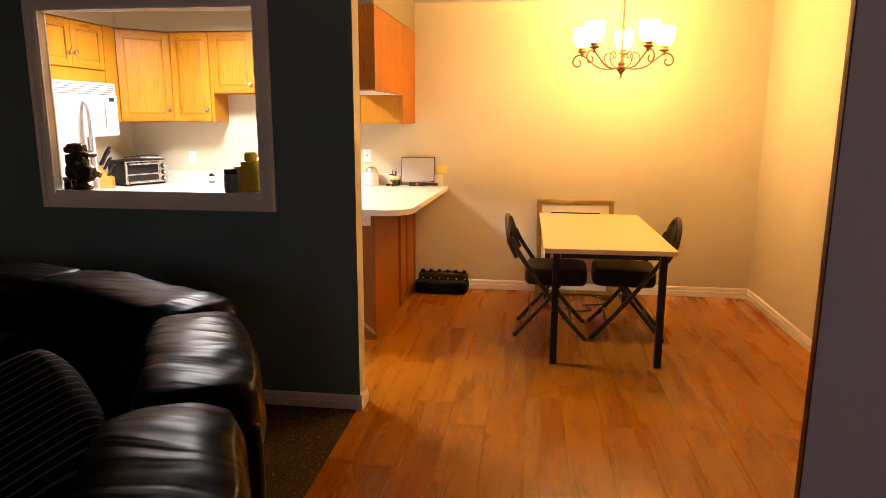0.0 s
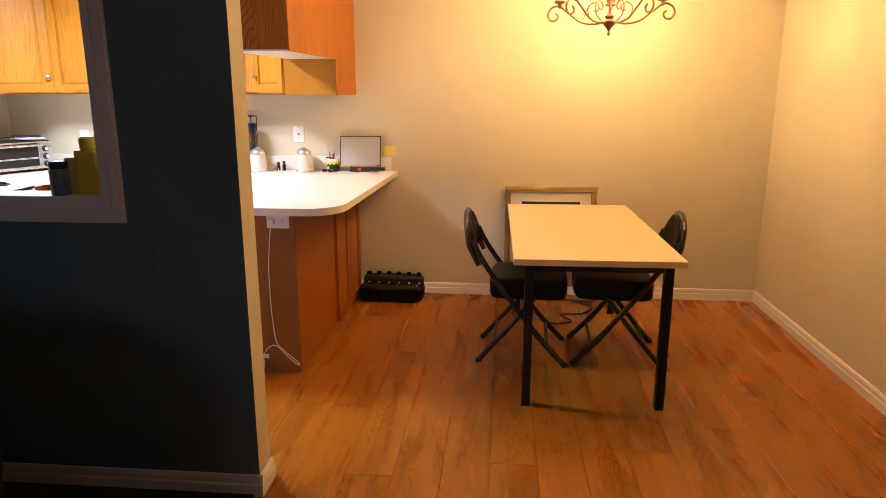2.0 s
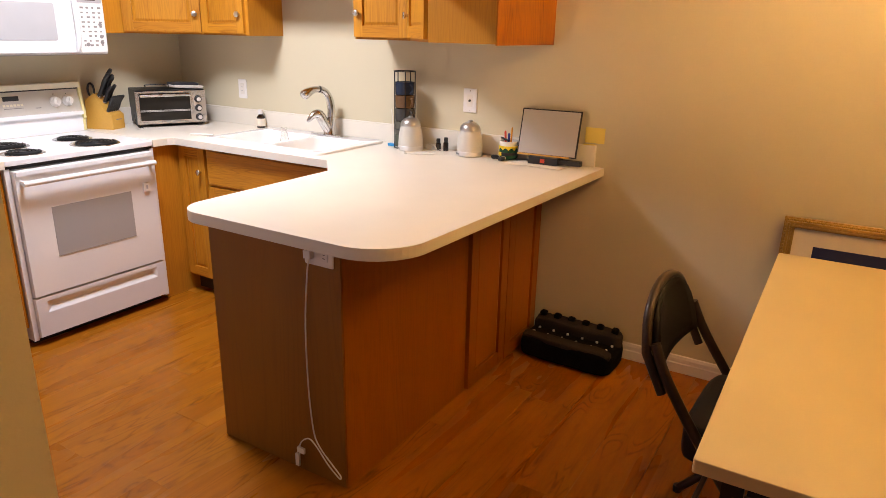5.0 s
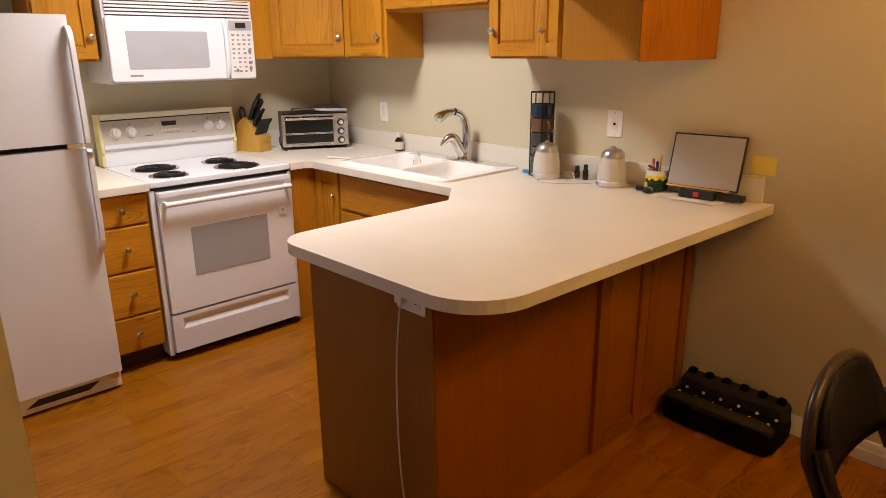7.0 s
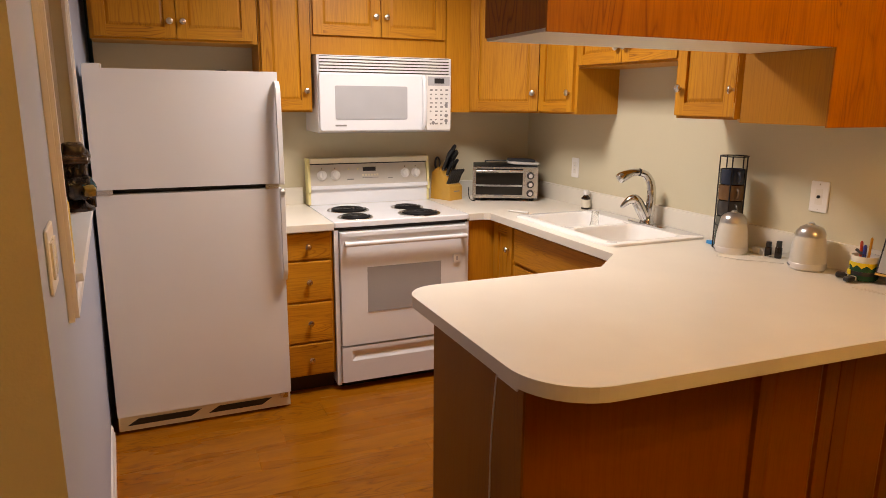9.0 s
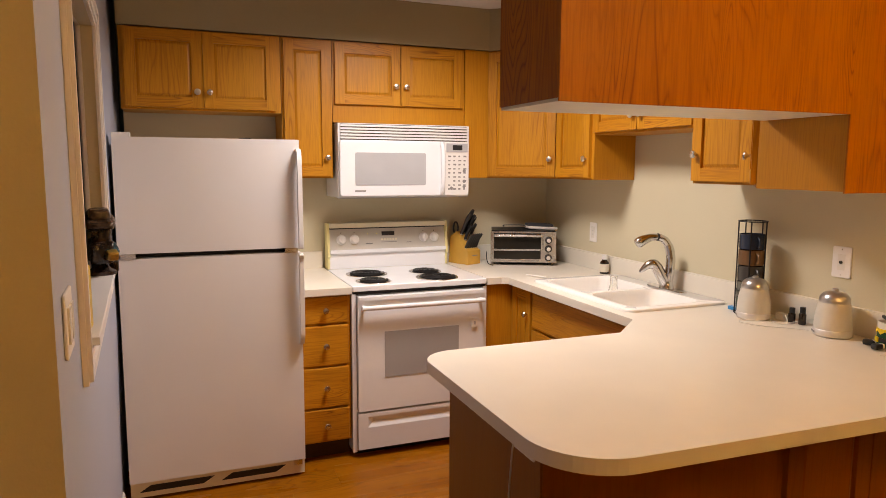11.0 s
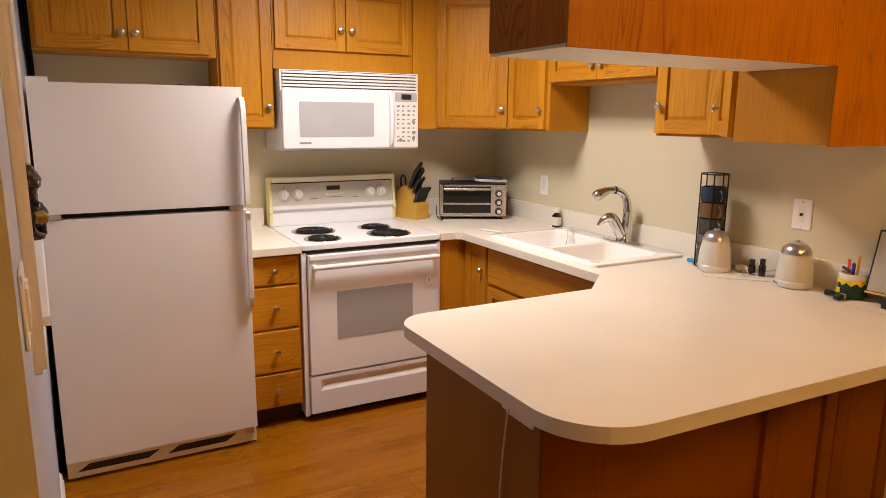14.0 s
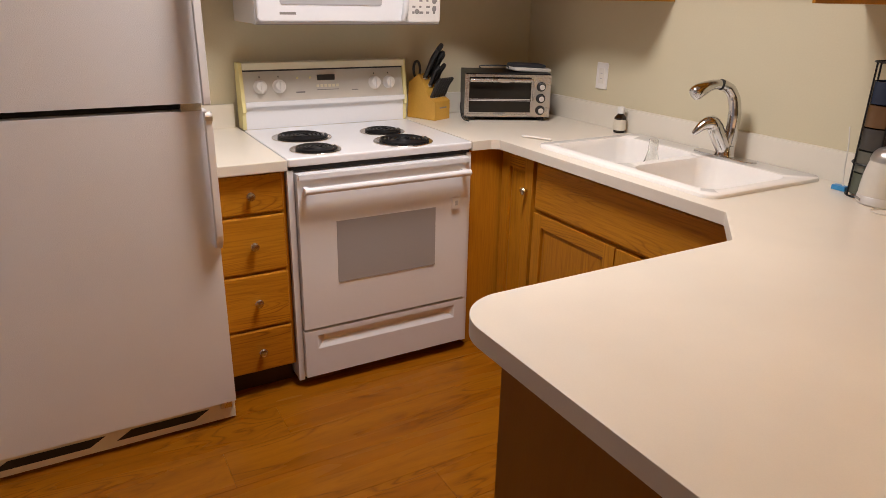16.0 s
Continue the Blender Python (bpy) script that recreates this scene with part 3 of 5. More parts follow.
boxes("end_board", [((PX0 + 0.002, PY0 - 0.007, 0.004), (PX1 - 0.002, PY0, BASE_H - 0.001))], VENEER_SHADED_BROWN, pen, 0.001)

# counter tops
EDGE = 0.003
slab("countertop", rounded([(WEST + 0.001, 6.220, 0), (-2.085, 6.220, 0.0), (-2.085, 6.482, 0.0), (WEST + 0.001, 6.482, 0)]), BASE_H + 0.001, COUNTER_Z, COUNTER, None, EDGE)
tagged(bpy.data.objects["countertop"], "cream laminate countertop between refrigerator and range", "countertop", "counters")
SX0, SX1, SY0, SY1 = -1.925, -1.090, 7.425, 7.965
main = slab("countertop", rounded([(WEST + 0.001, 7.247, 0), (-2.105, 7.247, 0), (-2.105, 7.335, 0.0), (-2.085, 7.365, 0.0), (-0.990, 7.368, 0.015), (-0.828, 7.190, 0.02), (-0.826, 6.395, 0.115), (0.080, 6.395, 0.185), (0.135, NORTH - 0.001, 0), (WEST + 0.001, NORTH - 0.001, 0)]),
            BASE_H + 0.001, COUNTER_Z, COUNTER, None, EDGE, [rect(SX0 + 0.03, SY0 + 0.03, SX1 - 0.03, SY1 - 0.06, 0.05)])
tagged(main, "cream laminate countertop with a rounded peninsula end", "countertop", "counters")
boxes("backsplash", [((WEST + 0.022, NORTH - 0.021, COUNTER_Z + 0.0005), (0.09, NORTH - 0.001, COUNTER_Z + 0.10)), ((WEST + 0.001, 7.258, COUNTER_Z + 0.0005), (WEST + 0.021, NORTH - 0.001, COUNTER_Z + 0.10)), ((WEST + 0.001, 6.222, COUNTER_Z + 0.0005), (WEST + 0.021, 6.470, COUNTER_Z + 0.10))], COUNTER)
tagged(bpy.data.objects["backsplash"], "low cream laminate backsplash along the wall", "backsplash", kind="structure")


# ---- sink and tap ----
def sink():
    top = thing("sink", (0, 0, COUNTER_Z), 0, "white double-bowl enamel sink set in the counter", "sink")
    bm = bmesh.new()
    outer = rect(SX0, SY0, SX1, SY1, 0.045)
    bowls = [rect(SX0 + 0.04, SY0 + 0.045, -1.510, SY1 - 0.105, 0.06), rect(-1.475, SY0 + 0.045, SX1 - 0.045, SY1 - 0.105, 0.06)]
    loops = []
    for loop in (outer, *bowls):
        vs = [bm.verts.new((p[0], p[1], 0.012)) for p in loop]
        loops.append(vs)
        for i in range(len(vs)):
            bm.edges.new((vs[i - 1], vs[i]))
    bmesh.ops.triangle_fill(bm, edges=bm.edges[:], use_beauty=True)

    def skirt(ring, steps):
        c = sum((v.co for v in ring), Vector()) / len(ring)
        cur = ring
        for inset, z in steps:
            nxt = [bm.verts.new((c.x + (v.co.x - c.x) * inset, c.y + (v.co.y - c.y) * inset, z)) for v in ring]
            for i in range(len(ring)):
                bm.faces.new((cur[i - 1], cur[i], nxt[i], nxt[i - 1]))
            cur = nxt
        return cur
    skirt(loops[0], [(1.004, 0.010), (1.006, 0.0005)])
    for ring in loops[1:]:
        bm.faces.new(skirt(ring, [(0.985, 0.006), (0.965, -0.01), (0.93, -0.12), (0.88, -0.155), (0.78, -0.168)]))
    ob = finish(bm, "basin", SINK_WHITE, top, 0, smooth=True)
    ob.data.set_sharp_from_angle(angle=radians(60))
    for x in (-1.70, -1.30):
        lathe("drain", [(0.045, 0), (0.045, 0.004), (0.036, 0.006), (0.012, 0.002)], CHROME, top, 20, (x, 7.66, -0.169))
    return top


sink()
tap = thing("faucet", (-1.432, 7.900, COUNTER_Z + 0.0125), 0, "chrome pull-out kitchen faucet with front lever", "faucet")
slab("base_plate", rect(-0.130, -0.028, 0.130, 0.028, 0.027), 0.0, 0.009, CHROME, tap, 0.003)
lathe("stem", [(0.036, 0.009), (0.034, 0.018), (0.031, 0.022), (0.030, 0.045)], CHROME, tap, 24)
tube("spout", spline([(0.0, 0.004, 0.03), (0.004, 0.012, 0.09), (0.004, 0.014, 0.16), (-0.004, 0.006, 0.212), (-0.014, -0.014, 0.244), (-0.024, -0.042, 0.257)], 6), [0.0235] * 7 + [0.0222] * 6 + [0.021] * 6 + [0.0195] * 6 + [0.0185] * 6, CHROME, tap, 16)
tube("seal", [(-0.0242, -0.043, 0.2572), (-0.0255, -0.0475, 0.2578)], 0.0192, BLACK_PLASTIC, tap, 16)
tube("spray_head", spline([(-0.026, -0.048, 0.258), (-0.037, -0.082, 0.255), (-0.048, -0.122, 0.238), (-0.055, -0.146, 0.222)], 4), [0.0165, 0.017, 0.0175, 0.018, 0.019, 0.0205, 0.0225, 0.0245, 0.026, 0.0265, 0.026, 0.024, 0.019], CHROME, tap, 16)
tube("body", spline([(0.0, -0.004, 0.025), (-0.012, -0.030, 0.075), (-0.022, -0.052, 0.118)], 4), [0.026, 0.0265, 0.027, 0.0275, 0.028, 0.028, 0.028, 0.028, 0.0265], CHROME, tap, 16)
tube("lever", spline([(-0.020, -0.050, 0.112), (-0.026, -0.064, 0.126), (-0.036, -0.092, 0.118), (-0.047, -0.126, 0.086)], 4), [0.026, 0.027, 0.027, 0.0262, 0.0255, 0.0245, 0.023, 0.021, 0.0185, 0.016, 0.013, 0.010, 0.006], CHROME, tap, 14)


# ---- refrigerator ----
FRY0, FRY1, FRX = 5.430, 6.216, -1.988


def fridge():
    top = thing("refrigerator", (FRX, FRY0, 0), 90, "white top-freezer refrigerator with pebbled doors", "refrigerator")
    w = FRY1 - FRY0
    box("body", (0.004, 0.066, 0.02), (w - 0.004, 0.78, 1.628), FRIDGE_WHITE, top, 0.004)
    box("gasket", (0.012, 0.052, 0.10), (w - 0.012, 0.0665, 1.63), DARK_GAP, top, 0)
    lo, hi = 0.092, 1.115
    box("fridge_door", (0, 0.0, lo), (w, 0.056, hi), FRIDGE_WHITE, top, 0.009)
    box("freezer_door", (0, 0.0, 1.138), (w, 0.056, 1.642), FRIDGE_WHITE, top, 0.009)
    box("hinge_cover", (0.0, 0.02, 1.6425), (0.07, 0.10, 1.662), WHITE_PLASTIC, top, 0.005)
    for x in (0.012, w - 0.075):
        box("hinge", (x, -0.004, 1.1155), (x + 0.06, 0.05, 1.1375), NICKEL, top, 0.002)
    for z0, z1, grip in ((0.675, 1.112, 1), (1.141, 1.60, -1)):
        bm = bmesh.new()
        pts = [(w - 0.006, -0.004, z0), (w - 0.006, -0.034, z0 + 0.05), (w - 0.006, -0.040, (z0 + z1) / 2), (w - 0.006, -0.044, z1 - 0.02), (w - 0.006, -0.034, z1)]
        if grip < 0:
            pts = [(x, y, z0 + z1 - z) for x, y, z in pts][::-1]
        sec = [(-0.013, 0.0), (-0.010, -0.012), (0.009, -0.012), (0.012, 0.0), (0.012, 0.020), (-0.008, 0.016)]
        rings = [[bm.verts.new((p[0] + a, p[1] + b, p[2])) for a, b in sec] for p in spline(pts, 4)]
        for r, s in zip(rings, rings[1:]):
            for i in range(6):
                bm.faces.new((r[i - 1], r[i], s[i], s[i - 1]))
        bm.faces.new(rings[0])
        bm.faces.new(rings[-1][::-1])
        finish(bm, "handle", WHITE_PLASTIC, top, 0.003)
    box("badge", (w - 0.018, -0.0605, 1.092), (w + 0.004, -0.056, 1.106), NICKEL, top, 0.001)
    box("kick_grille", (0.0, 0.030, 0.010), (w, 0.05, 0.084), AGED_TOP, top, 0.003)
    for x0, x1 in ((0.035, w / 2 - 0.03), (w / 2 + 0.0, w - 0.09)):
        bm = bmesh.new()
        quad = [(x0 + 0.0, 0.034), (x1 - 0.05, 0.034), (x1, 0.064), (x0 + 0.05, 0.064)]
        rows = [[bm.verts.new((x, y, z)) for x, z in quad] for y in (0.0285, 0.0299)]
        bm.faces.new(rows[0])
        for i in range(4):
            bm.faces.new((rows[0][i - 1], rows[0][i], rows[1][i], rows[1][i - 1]))
        finish(bm, "vent", BLACK_PLASTIC, top)
    box("hinge_foot", (w - 0.05, 0.022, 0.056), (w - 0.012, 0.0298, 0.080), NICKEL, top, 0.002)
    return top


fridge()
loop = tube("appliance_cable", spline([(-2.30, 5.86, 1.633), (-2.22, 5.92, 1.636), (-2.18, 6.00, 1.650), (-2.24, 6.06, 1.637), (-2.16, 6.12, 1.633)], 6), 0.005, BLACK_PLASTIC, None, 6)
tagged(loop, "black cable lying on top of the refrigerator", "cable")


# ---- range ----
RY0, RY1, RXF = 6.486, 7.243, -2.098
RW = RY1 - RY0


def coil(parent, x, y, radius):
    lathe("drip_pan", [(radius + 0.014, 0.0), (radius + 0.015, 0.003), (radius + 0.007, 0.0032), (radius + 0.002, 0.0012), (0.02, 0.001)], PAN_STEEL, parent, 32, (x, y, COUNTER_Z + 0.001))
    lathe("pan_rim", [(radius + 0.019, 0.0), (radius + 0.020, 0.003), (radius + 0.0185, 0.0044), (radius + 0.0155, 0.0036)], NICKEL, parent, 32, (x, y, COUNTER_Z + 0.001))
    turns = 5 if radius > 0.09 else 4
    pts = []
    for i in range(turns * 22 + 1):
        a = 2 * math.pi * i / 22
        r = 0.018 + (radius - 0.018) * i / (turns * 22)
        pts.append((x + r * math.cos(a), y + r * math.sin(a), COUNTER_Z + 0.0085))
    tube("coil", pts, 0.0062, BLACK_METAL, parent, 6)
    lathe("hub", [(0.014, 0.002), (0.014, 0.010), (0.010, 0.012)], BLACK_METAL, parent, 14, (x, y, COUNTER_Z + 0.001))
    for k in range(3):
        a = math.radians(90 + 120 * k)
        tube("coil_support", [(x, y, COUNTER_Z + 0.0035), (x + (radius + 0.004) * math.cos(a), y + (radius + 0.004) * math.sin(a), COUNTER_Z + 0.0035)], 0.0015, PAN_STEEL, parent, 5)


PAN_STEEL = plain("blackened_pan", (0.030, 0.028, 0.027), 0.30, 0.3, 90, 0.2, 0.02)


def stove():
    top = thing("range", (RXF, RY0, 0), 90, "white electric coil range with a yellowed backguard", "range")
    boxes("body", [((0.002, 0.03, 0.03), (RW - 0.002, 0.655, 0.868))], WHITE_ENAMEL, top, 0.003)
    box("plinth", (0.02, 0.06, 0.0), (RW - 0.02, 0.62, 0.03), BLACK_METAL, top, 0)
    slab("cooktop", rect(0.0, 0.0, RW, 0.60, 0.012), 0.885, COUNTER_Z + 0.001, WHITE_ENAMEL, top, 0.007, segments=3)
    box("cooktop_gap", (0.008, 0.012, 0.868), (RW - 0.008, 0.60, 0.885), BLACK_METAL, top, 0)
    for x in (0.0, RW - 0.022):
        box("side_trim", (x, 0.010, 0.03), (x + 0.022, 0.032, 0.872), WHITE_ENAMEL, top, 0.003)
    # oven door with vent lip, bar handle, dark-grey window and latch
    od = box("oven_door", (0.026, -0.016, 0.255), (RW - 0.026, 0.028, 0.862), WHITE_ENAMEL, top, 0.006)
    box("window", (0.166, -0.0185, 0.428), (0.582, -0.0165, 0.672), GREY_GLASS, od, 0.0)
    tube("handle", [(0.040, -0.055, 0.808), (RW - 0.040, -0.055, 0.808)], 0.0125, WHITE_ENAMEL, od, 12)
    for x in (0.045, RW - 0.062):
        box("handle_mount", (x, -0.055, 0.800), (x + 0.017, -0.016, 0.816), WHITE_ENAMEL, od, 0.003)
    box("door_lip", (0.030, -0.026, 0.842), (RW - 0.030, -0.0165, 0.860), WHITE_ENAMEL, od, 0.004)
    box("latch", (RW - 0.102, -0.026, 0.656), (RW - 0.068, -0.0165, 0.702), WHITE_PLASTIC, od, 0.004)
    box("latch_mark", (RW - 0.090, -0.0270, 0.670), (RW - 0.079, -0.0258, 0.690), VENT_GREY, od, 0.0)
    # drawer with a long recessed pull
    bm = bmesh.new()
    z0, z1, f = 0.048, 0.243, -0.014
    x0, x1 = 0.024, RW - 0.024
    add_box(bm, x0, f + 0.016, z0, x1, 0.028, z1)
    add_box(bm, x0, f, z0, x1, f + 0.016, 0.165)
    add_box(bm, x0, f, 0.222, x1, f + 0.016, z1)
    add_box(bm, x0, f, 0.165, x0 + 0.05, f + 0.016, 0.222)
    add_box(bm, x1 - 0.05, f, 0.165, x1, f + 0.016, 0.222)
    finish(bm, "drawer", WHITE_ENAMEL, top, 0.0)
    bm = bmesh.new()
    ring = [[bm.verts.new((x, y, z)) for x, z in ((x0 + 0.05 + m, 0.165 + m * 0.9), (x1 - 0.05 - m, 0.165 + m * 0.9), (x1 - 0.05 - m, 0.222 - m * 0.2), (x0 + 0.05 + m, 0.222 - m * 0.2))] for m, y in ((0.0, f + 0.0005), (0.03, f + 0.0155))]
    for i in range(4):
        bm.faces.new((ring[0][i - 1], ring[0][i], ring[1][i], ring[1][i - 1]))
    finish(bm, "drawer_pull", WHITE_ENAMEL, top)
    # backguard
    bg0 = 0.600
    box("back_riser", (0.0153, bg0, 0.916), (RW - 0.0153, 0.655, 1.02), WHITE_ENAMEL, top, 0.004)
    bm = bmesh.new()
    sec = [(bg0 - 0.008, 1.0205), (bg0 + 0.022, 1.150), (bg0 + 0.065, 1.150), (bg0 + 0.065, 1.0205)]
    ends = [[bm.verts.new((x, y, z)) for y, z in sec] for x in (0.016, RW - 0.016)]
    for i in range(4):
        bm.faces.new((ends[0][i - 1], ends[0][i], ends[1][i], ends[1][i - 1]))
    bm.faces.new(ends[0])
    bm.faces.new(ends[1][::-1])
    finish(bm, "control_panel", CONTROL, top, 0.002)
    for x in (0.0, RW - 0.015):
        bm = bmesh.new()
        sec = [(bg0 - 0.016, 0.99), (bg0 + 0.012, 1.186), (bg0 + 0.072, 1.186), (bg0 + 0.072, 0.917), (bg0 + 0.0, 0.917), (bg0 - 0.004, 0.985)]
        ends = [[bm.verts.new((xx, y, z)) for y, z in sec] for xx in (x, x + 0.015)]
        for i in range(6):
            bm.faces.new((ends[0][i - 1], ends[0][i], ends[1][i], ends[1][i - 1]))
        bm.faces.new(ends[0])
        bm.faces.new(ends[1][::-1])
        finish(bm, "end_cap", AGED_PLASTIC, top, 0.003)
    box("cap_shadow_strip", (0.0153, bg0 + 0.0135, 1.1505), (RW - 0.0153, bg0 + 0.065, 1.1585), PAN_STEEL, top, 0)
    box("top_cap", (0.0152, bg0 - 0.006, 1.159), (RW - 0.0152, bg0 + 0.072, 1.186), AGED_TOP, top, 0.005)
    box("panel_lip", (0.0152, bg0 - 0.018, 1.010), (RW - 0.0152, bg0 + 0.0, 1.030), WHITE_ENAMEL, top, 0.004)

    def on_panel(z):
        return bg0 - 0.008 + 0.030 * (z - 1.0205) / 0.1295
    for x in (0.085, 0.165, RW - 0.155, RW - 0.085):
        z = 1.088
        y = on_panel(z)
        kn = lathe("dial", [(0.029, 0), (0.029, 0.004), (0.024, 0.008), (0.022, 0.024), (0.0195, 0.027)], WHITE_PLASTIC, top, 24, (x, y, z), pose(0, 0, 0, 90 - 13))
        box("dial_grip", (x - 0.004, y - 0.036, z - 0.020), (x + 0.004, y - 0.024, z + 0.020), WHITE_PLASTIC, kn, 0.002)
        box("dial_mark", (x - 0.002, on_panel(1.131) - 0.002, 1.124), (x + 0.002, on_panel(1.131) + 0.003, 1.131), BLACK_PLASTIC, top, 0)
    box("clock", (0.335, on_panel(1.118) - 0.003, 1.106), (0.415, on_panel(1.118) + 0.006, 1.130), BLACK_PLASTIC, top, 0.001)
    boxes("buttons", [((0.328 + k * 0.018, on_panel(1.083) - 0.0025, 1.078), (0.340 + k * 0.018, on_panel(1.083) + 0.004, 1.089)) for k in range(6)], AGED_TOP, top, 0.001)
    for x0, x1, z0, z1 in ((0.235, 0.275, 1.058, 1.064), (0.49, 0.52, 1.060, 1.064), (0.33, 0.43, 1.066, 1.069)):
        box("panel_writing", (x0, on_panel(z0) - 0.0012, z0), (x1, on_panel(z0) + 0.003, z1), WRITING_GREY, top, 0)
    for x in (0.243, 0.300):
        box("indicator", (x, on_panel(1.12) - 0.002, 1.115), (x + 0.008, on_panel(1.12) + 0.004, 1.123), AGED_PLASTIC, top, 0.001)
    # coils: large back-left and front-right
    coil(top, 0.170, 0.352, 0.098)
    coil(top, 0.143, 0.112, 0.075)
    coil(top, 0.516, 0.340, 0.075)
    coil(top, 0.508, 0.122, 0.098)
    return top


CONTROL = plain("silver_grey_panel", (0.56, 0.53, 0.47), 0.38, 0, 90, 0.03, 0.0)
WRITING_GREY = plain("grey_print", (0.25, 0.24, 0.23), 0.5, 0, 60, 0.05, 0.0)
stove()


# ---- microwave ----
def microwave():
    x_front, z0, z1 = -2.448, 1.347, 1.758
    top = thing("microwave", (x_front, 6.505, z0), 90, "white over-the-range microwave with grey door window", "microwave")
    w, h = 0.776, z1 - z0
    box("body", (0, 0.012, 0.0), (w, 0.335, h - 0.002), WHITE_ENAMEL, top, 0.004)
    boxes("vent_slat", [((0.012, 0.000, h - 0.020 - k * 0.0165), (w - 0.012, 0.016, h - 0.010 - k * 0.0165)) for k in range(5)], WHITE_PLASTIC, top, 0.002)
    box("vent_shadow", (0.014, 0.0095, h - 0.092), (w - 0.014, 0.0122, h - 0.006), VENT_BROWN, top, 0)
    dr = slab("door", rect(0.004, 0.008, 0.600, 0.318, 0.018), 0.0, 0.022, WHITE_ENAMEL, top, 0.007, segments=3)
    dr.matrix_basis = pose(0, 0.012, 0, 90)
    wn = slab("window", rect(0.090, 0.070, 0.502, 0.250, 0.010), 0.0, 0.002, MW_WINDOW, top, 0.0)
    wn.matrix_basis = pose(0, -0.0105, 0, 90)
    pn = slab("control_panel", rect(0.620, 0.008, w - 0.004, 0.318, 0.010), 0.0, 0.016, WHITE_PLASTIC, top, 0.004)
    pn.matrix_basis = pose(0, 0.012, 0, 90)
    tube("handle", spline([(0.600, -0.004, 0.020), (0.600, -0.026, 0.06), (0.600, -0.034, 0.165), (0.600, -0.026, 0.27), (0.600, -0.004, 0.310)], 5), 0.0125, WHITE_ENAMEL, top, 10)
    box("display_bezel", (0.630, -0.0065, 0.258), (w - 0.014, -0.004, 0.308), VENT_GREY, top, 0.001)
    box("display", (0.668, -0.0085, 0.270), (0.728, -0.0062, 0.298), BLACK_PLASTIC, top, 0.001)
    marks = []
    for r in range(9):
        for c in range(4):
            x, z = 0.638 + c * 0.032, 0.226 - r * 0.0235
            if r in (6,) and c in (0,):
                continue
            marks.append(((x + 0.003, -0.0052, z + 0.003), (x + 0.021 - 0.004 * ((r + c) % 3), -0.0044, z + 0.0125 - 0.002 * (r % 2))))
    boxes("keypad", marks, WRITING_GREY, top, 0)["kind"] = "stuff"
    for x, z in ((0.742, 0.150), (0.742, 0.090), (0.742, 0.060), (0.662, 0.050)):
        lathe("key", [(0.010, 0), (0.010, 0.0015), (0.008, 0.002)], WRITING_GREY, top, 14, (x, -0.0045, z), pose(0, 0, 0, 90))
    box("brand_mark", (0.088, -0.0112, 0.034), (0.150, -0.0101, 0.043), WRITING_GREY, top, 0)
    box("lower_edge", (0.004, 0.010, -0.0035), (w - 0.004, 0.05, -0.0004), VENT_GREY, top, 0.001)
    box("underside_filter", (0.06, 0.06, -0.004), (w - 0.06, 0.30, -0.0005), VENT_GREY, top, 0.001)
    return top


MW_WINDOW = plain("grey_microwave_window", (0.44, 0.45, 0.46), 0.18, 0, 900, 0.08, 0.0)
VENT_BROWN = plain("dark_vent_gap", (0.10, 0.075, 0.055), 0.7, 0, 60, 0.1, 0.0)
microwave()

tagged(box("door_1", (1.528, 3.775, 0.012), (2.262, 3.800, 2.03), DOOR_GREY, None, 0.003), "grey painted door leaf standing open", "door", kind="structure")
tagged(box("door_edge", (1.5245, 3.776, 0.013), (1.5278, 3.799, 2.029), RED_WOOD, None, 0.0), "dark red-brown wooden edge of the open door", "door", kind="structure")

# ---- dining table ----
TX0, TX1, TY0, TY1, TZ = 0.937, 1.720, 6.190, 7.71, 0.735
table = thing("dining_table", ((TX0 + TX1) / 2, (TY0 + TY1) / 2, 0), 0.6, "cream laminate dining table with square black metal legs", "table")
tw, tl = (TX1 - TX0) / 2, (TY1 - TY0) / 2
slab("tabletop", rect(-tw, -tl, tw, tl, 0.006), TZ - 0.030, TZ, TABLE_TOP, table, 0.002)
for sx in (-1, 1):
    for sy in (-1, 1):
        cx, cy = sx * (tw - 0.075), sy * (tl - 0.075) if sy > 0 else -(tl - 0.035)
        box("leg", (cx - 0.020, cy - 0.020, 0.0), (cx + 0.020, cy + 0.020, TZ - 0.0305), BLACK_METAL, table, 0.004)
boxes("apron", [((-tw + 0.10, -tl + 0.03, TZ - 0.062), (tw - 0.10, -tl + 0.05, TZ - 0.0305)), ((-tw + 0.10, tl - 0.06, TZ - 0.062), (tw - 0.10, tl - 0.04, TZ - 0.0305)),
                ((-tw + 0.06, -tl + 0.06, TZ - 0.062), (-tw + 0.09, tl - 0.07, TZ - 0.0305)), ((tw - 0.09, -tl + 0.06, TZ - 0.062), (tw - 0.06, tl - 0.07, TZ - 0.0305))], BLACK_METAL, table, 0.002)


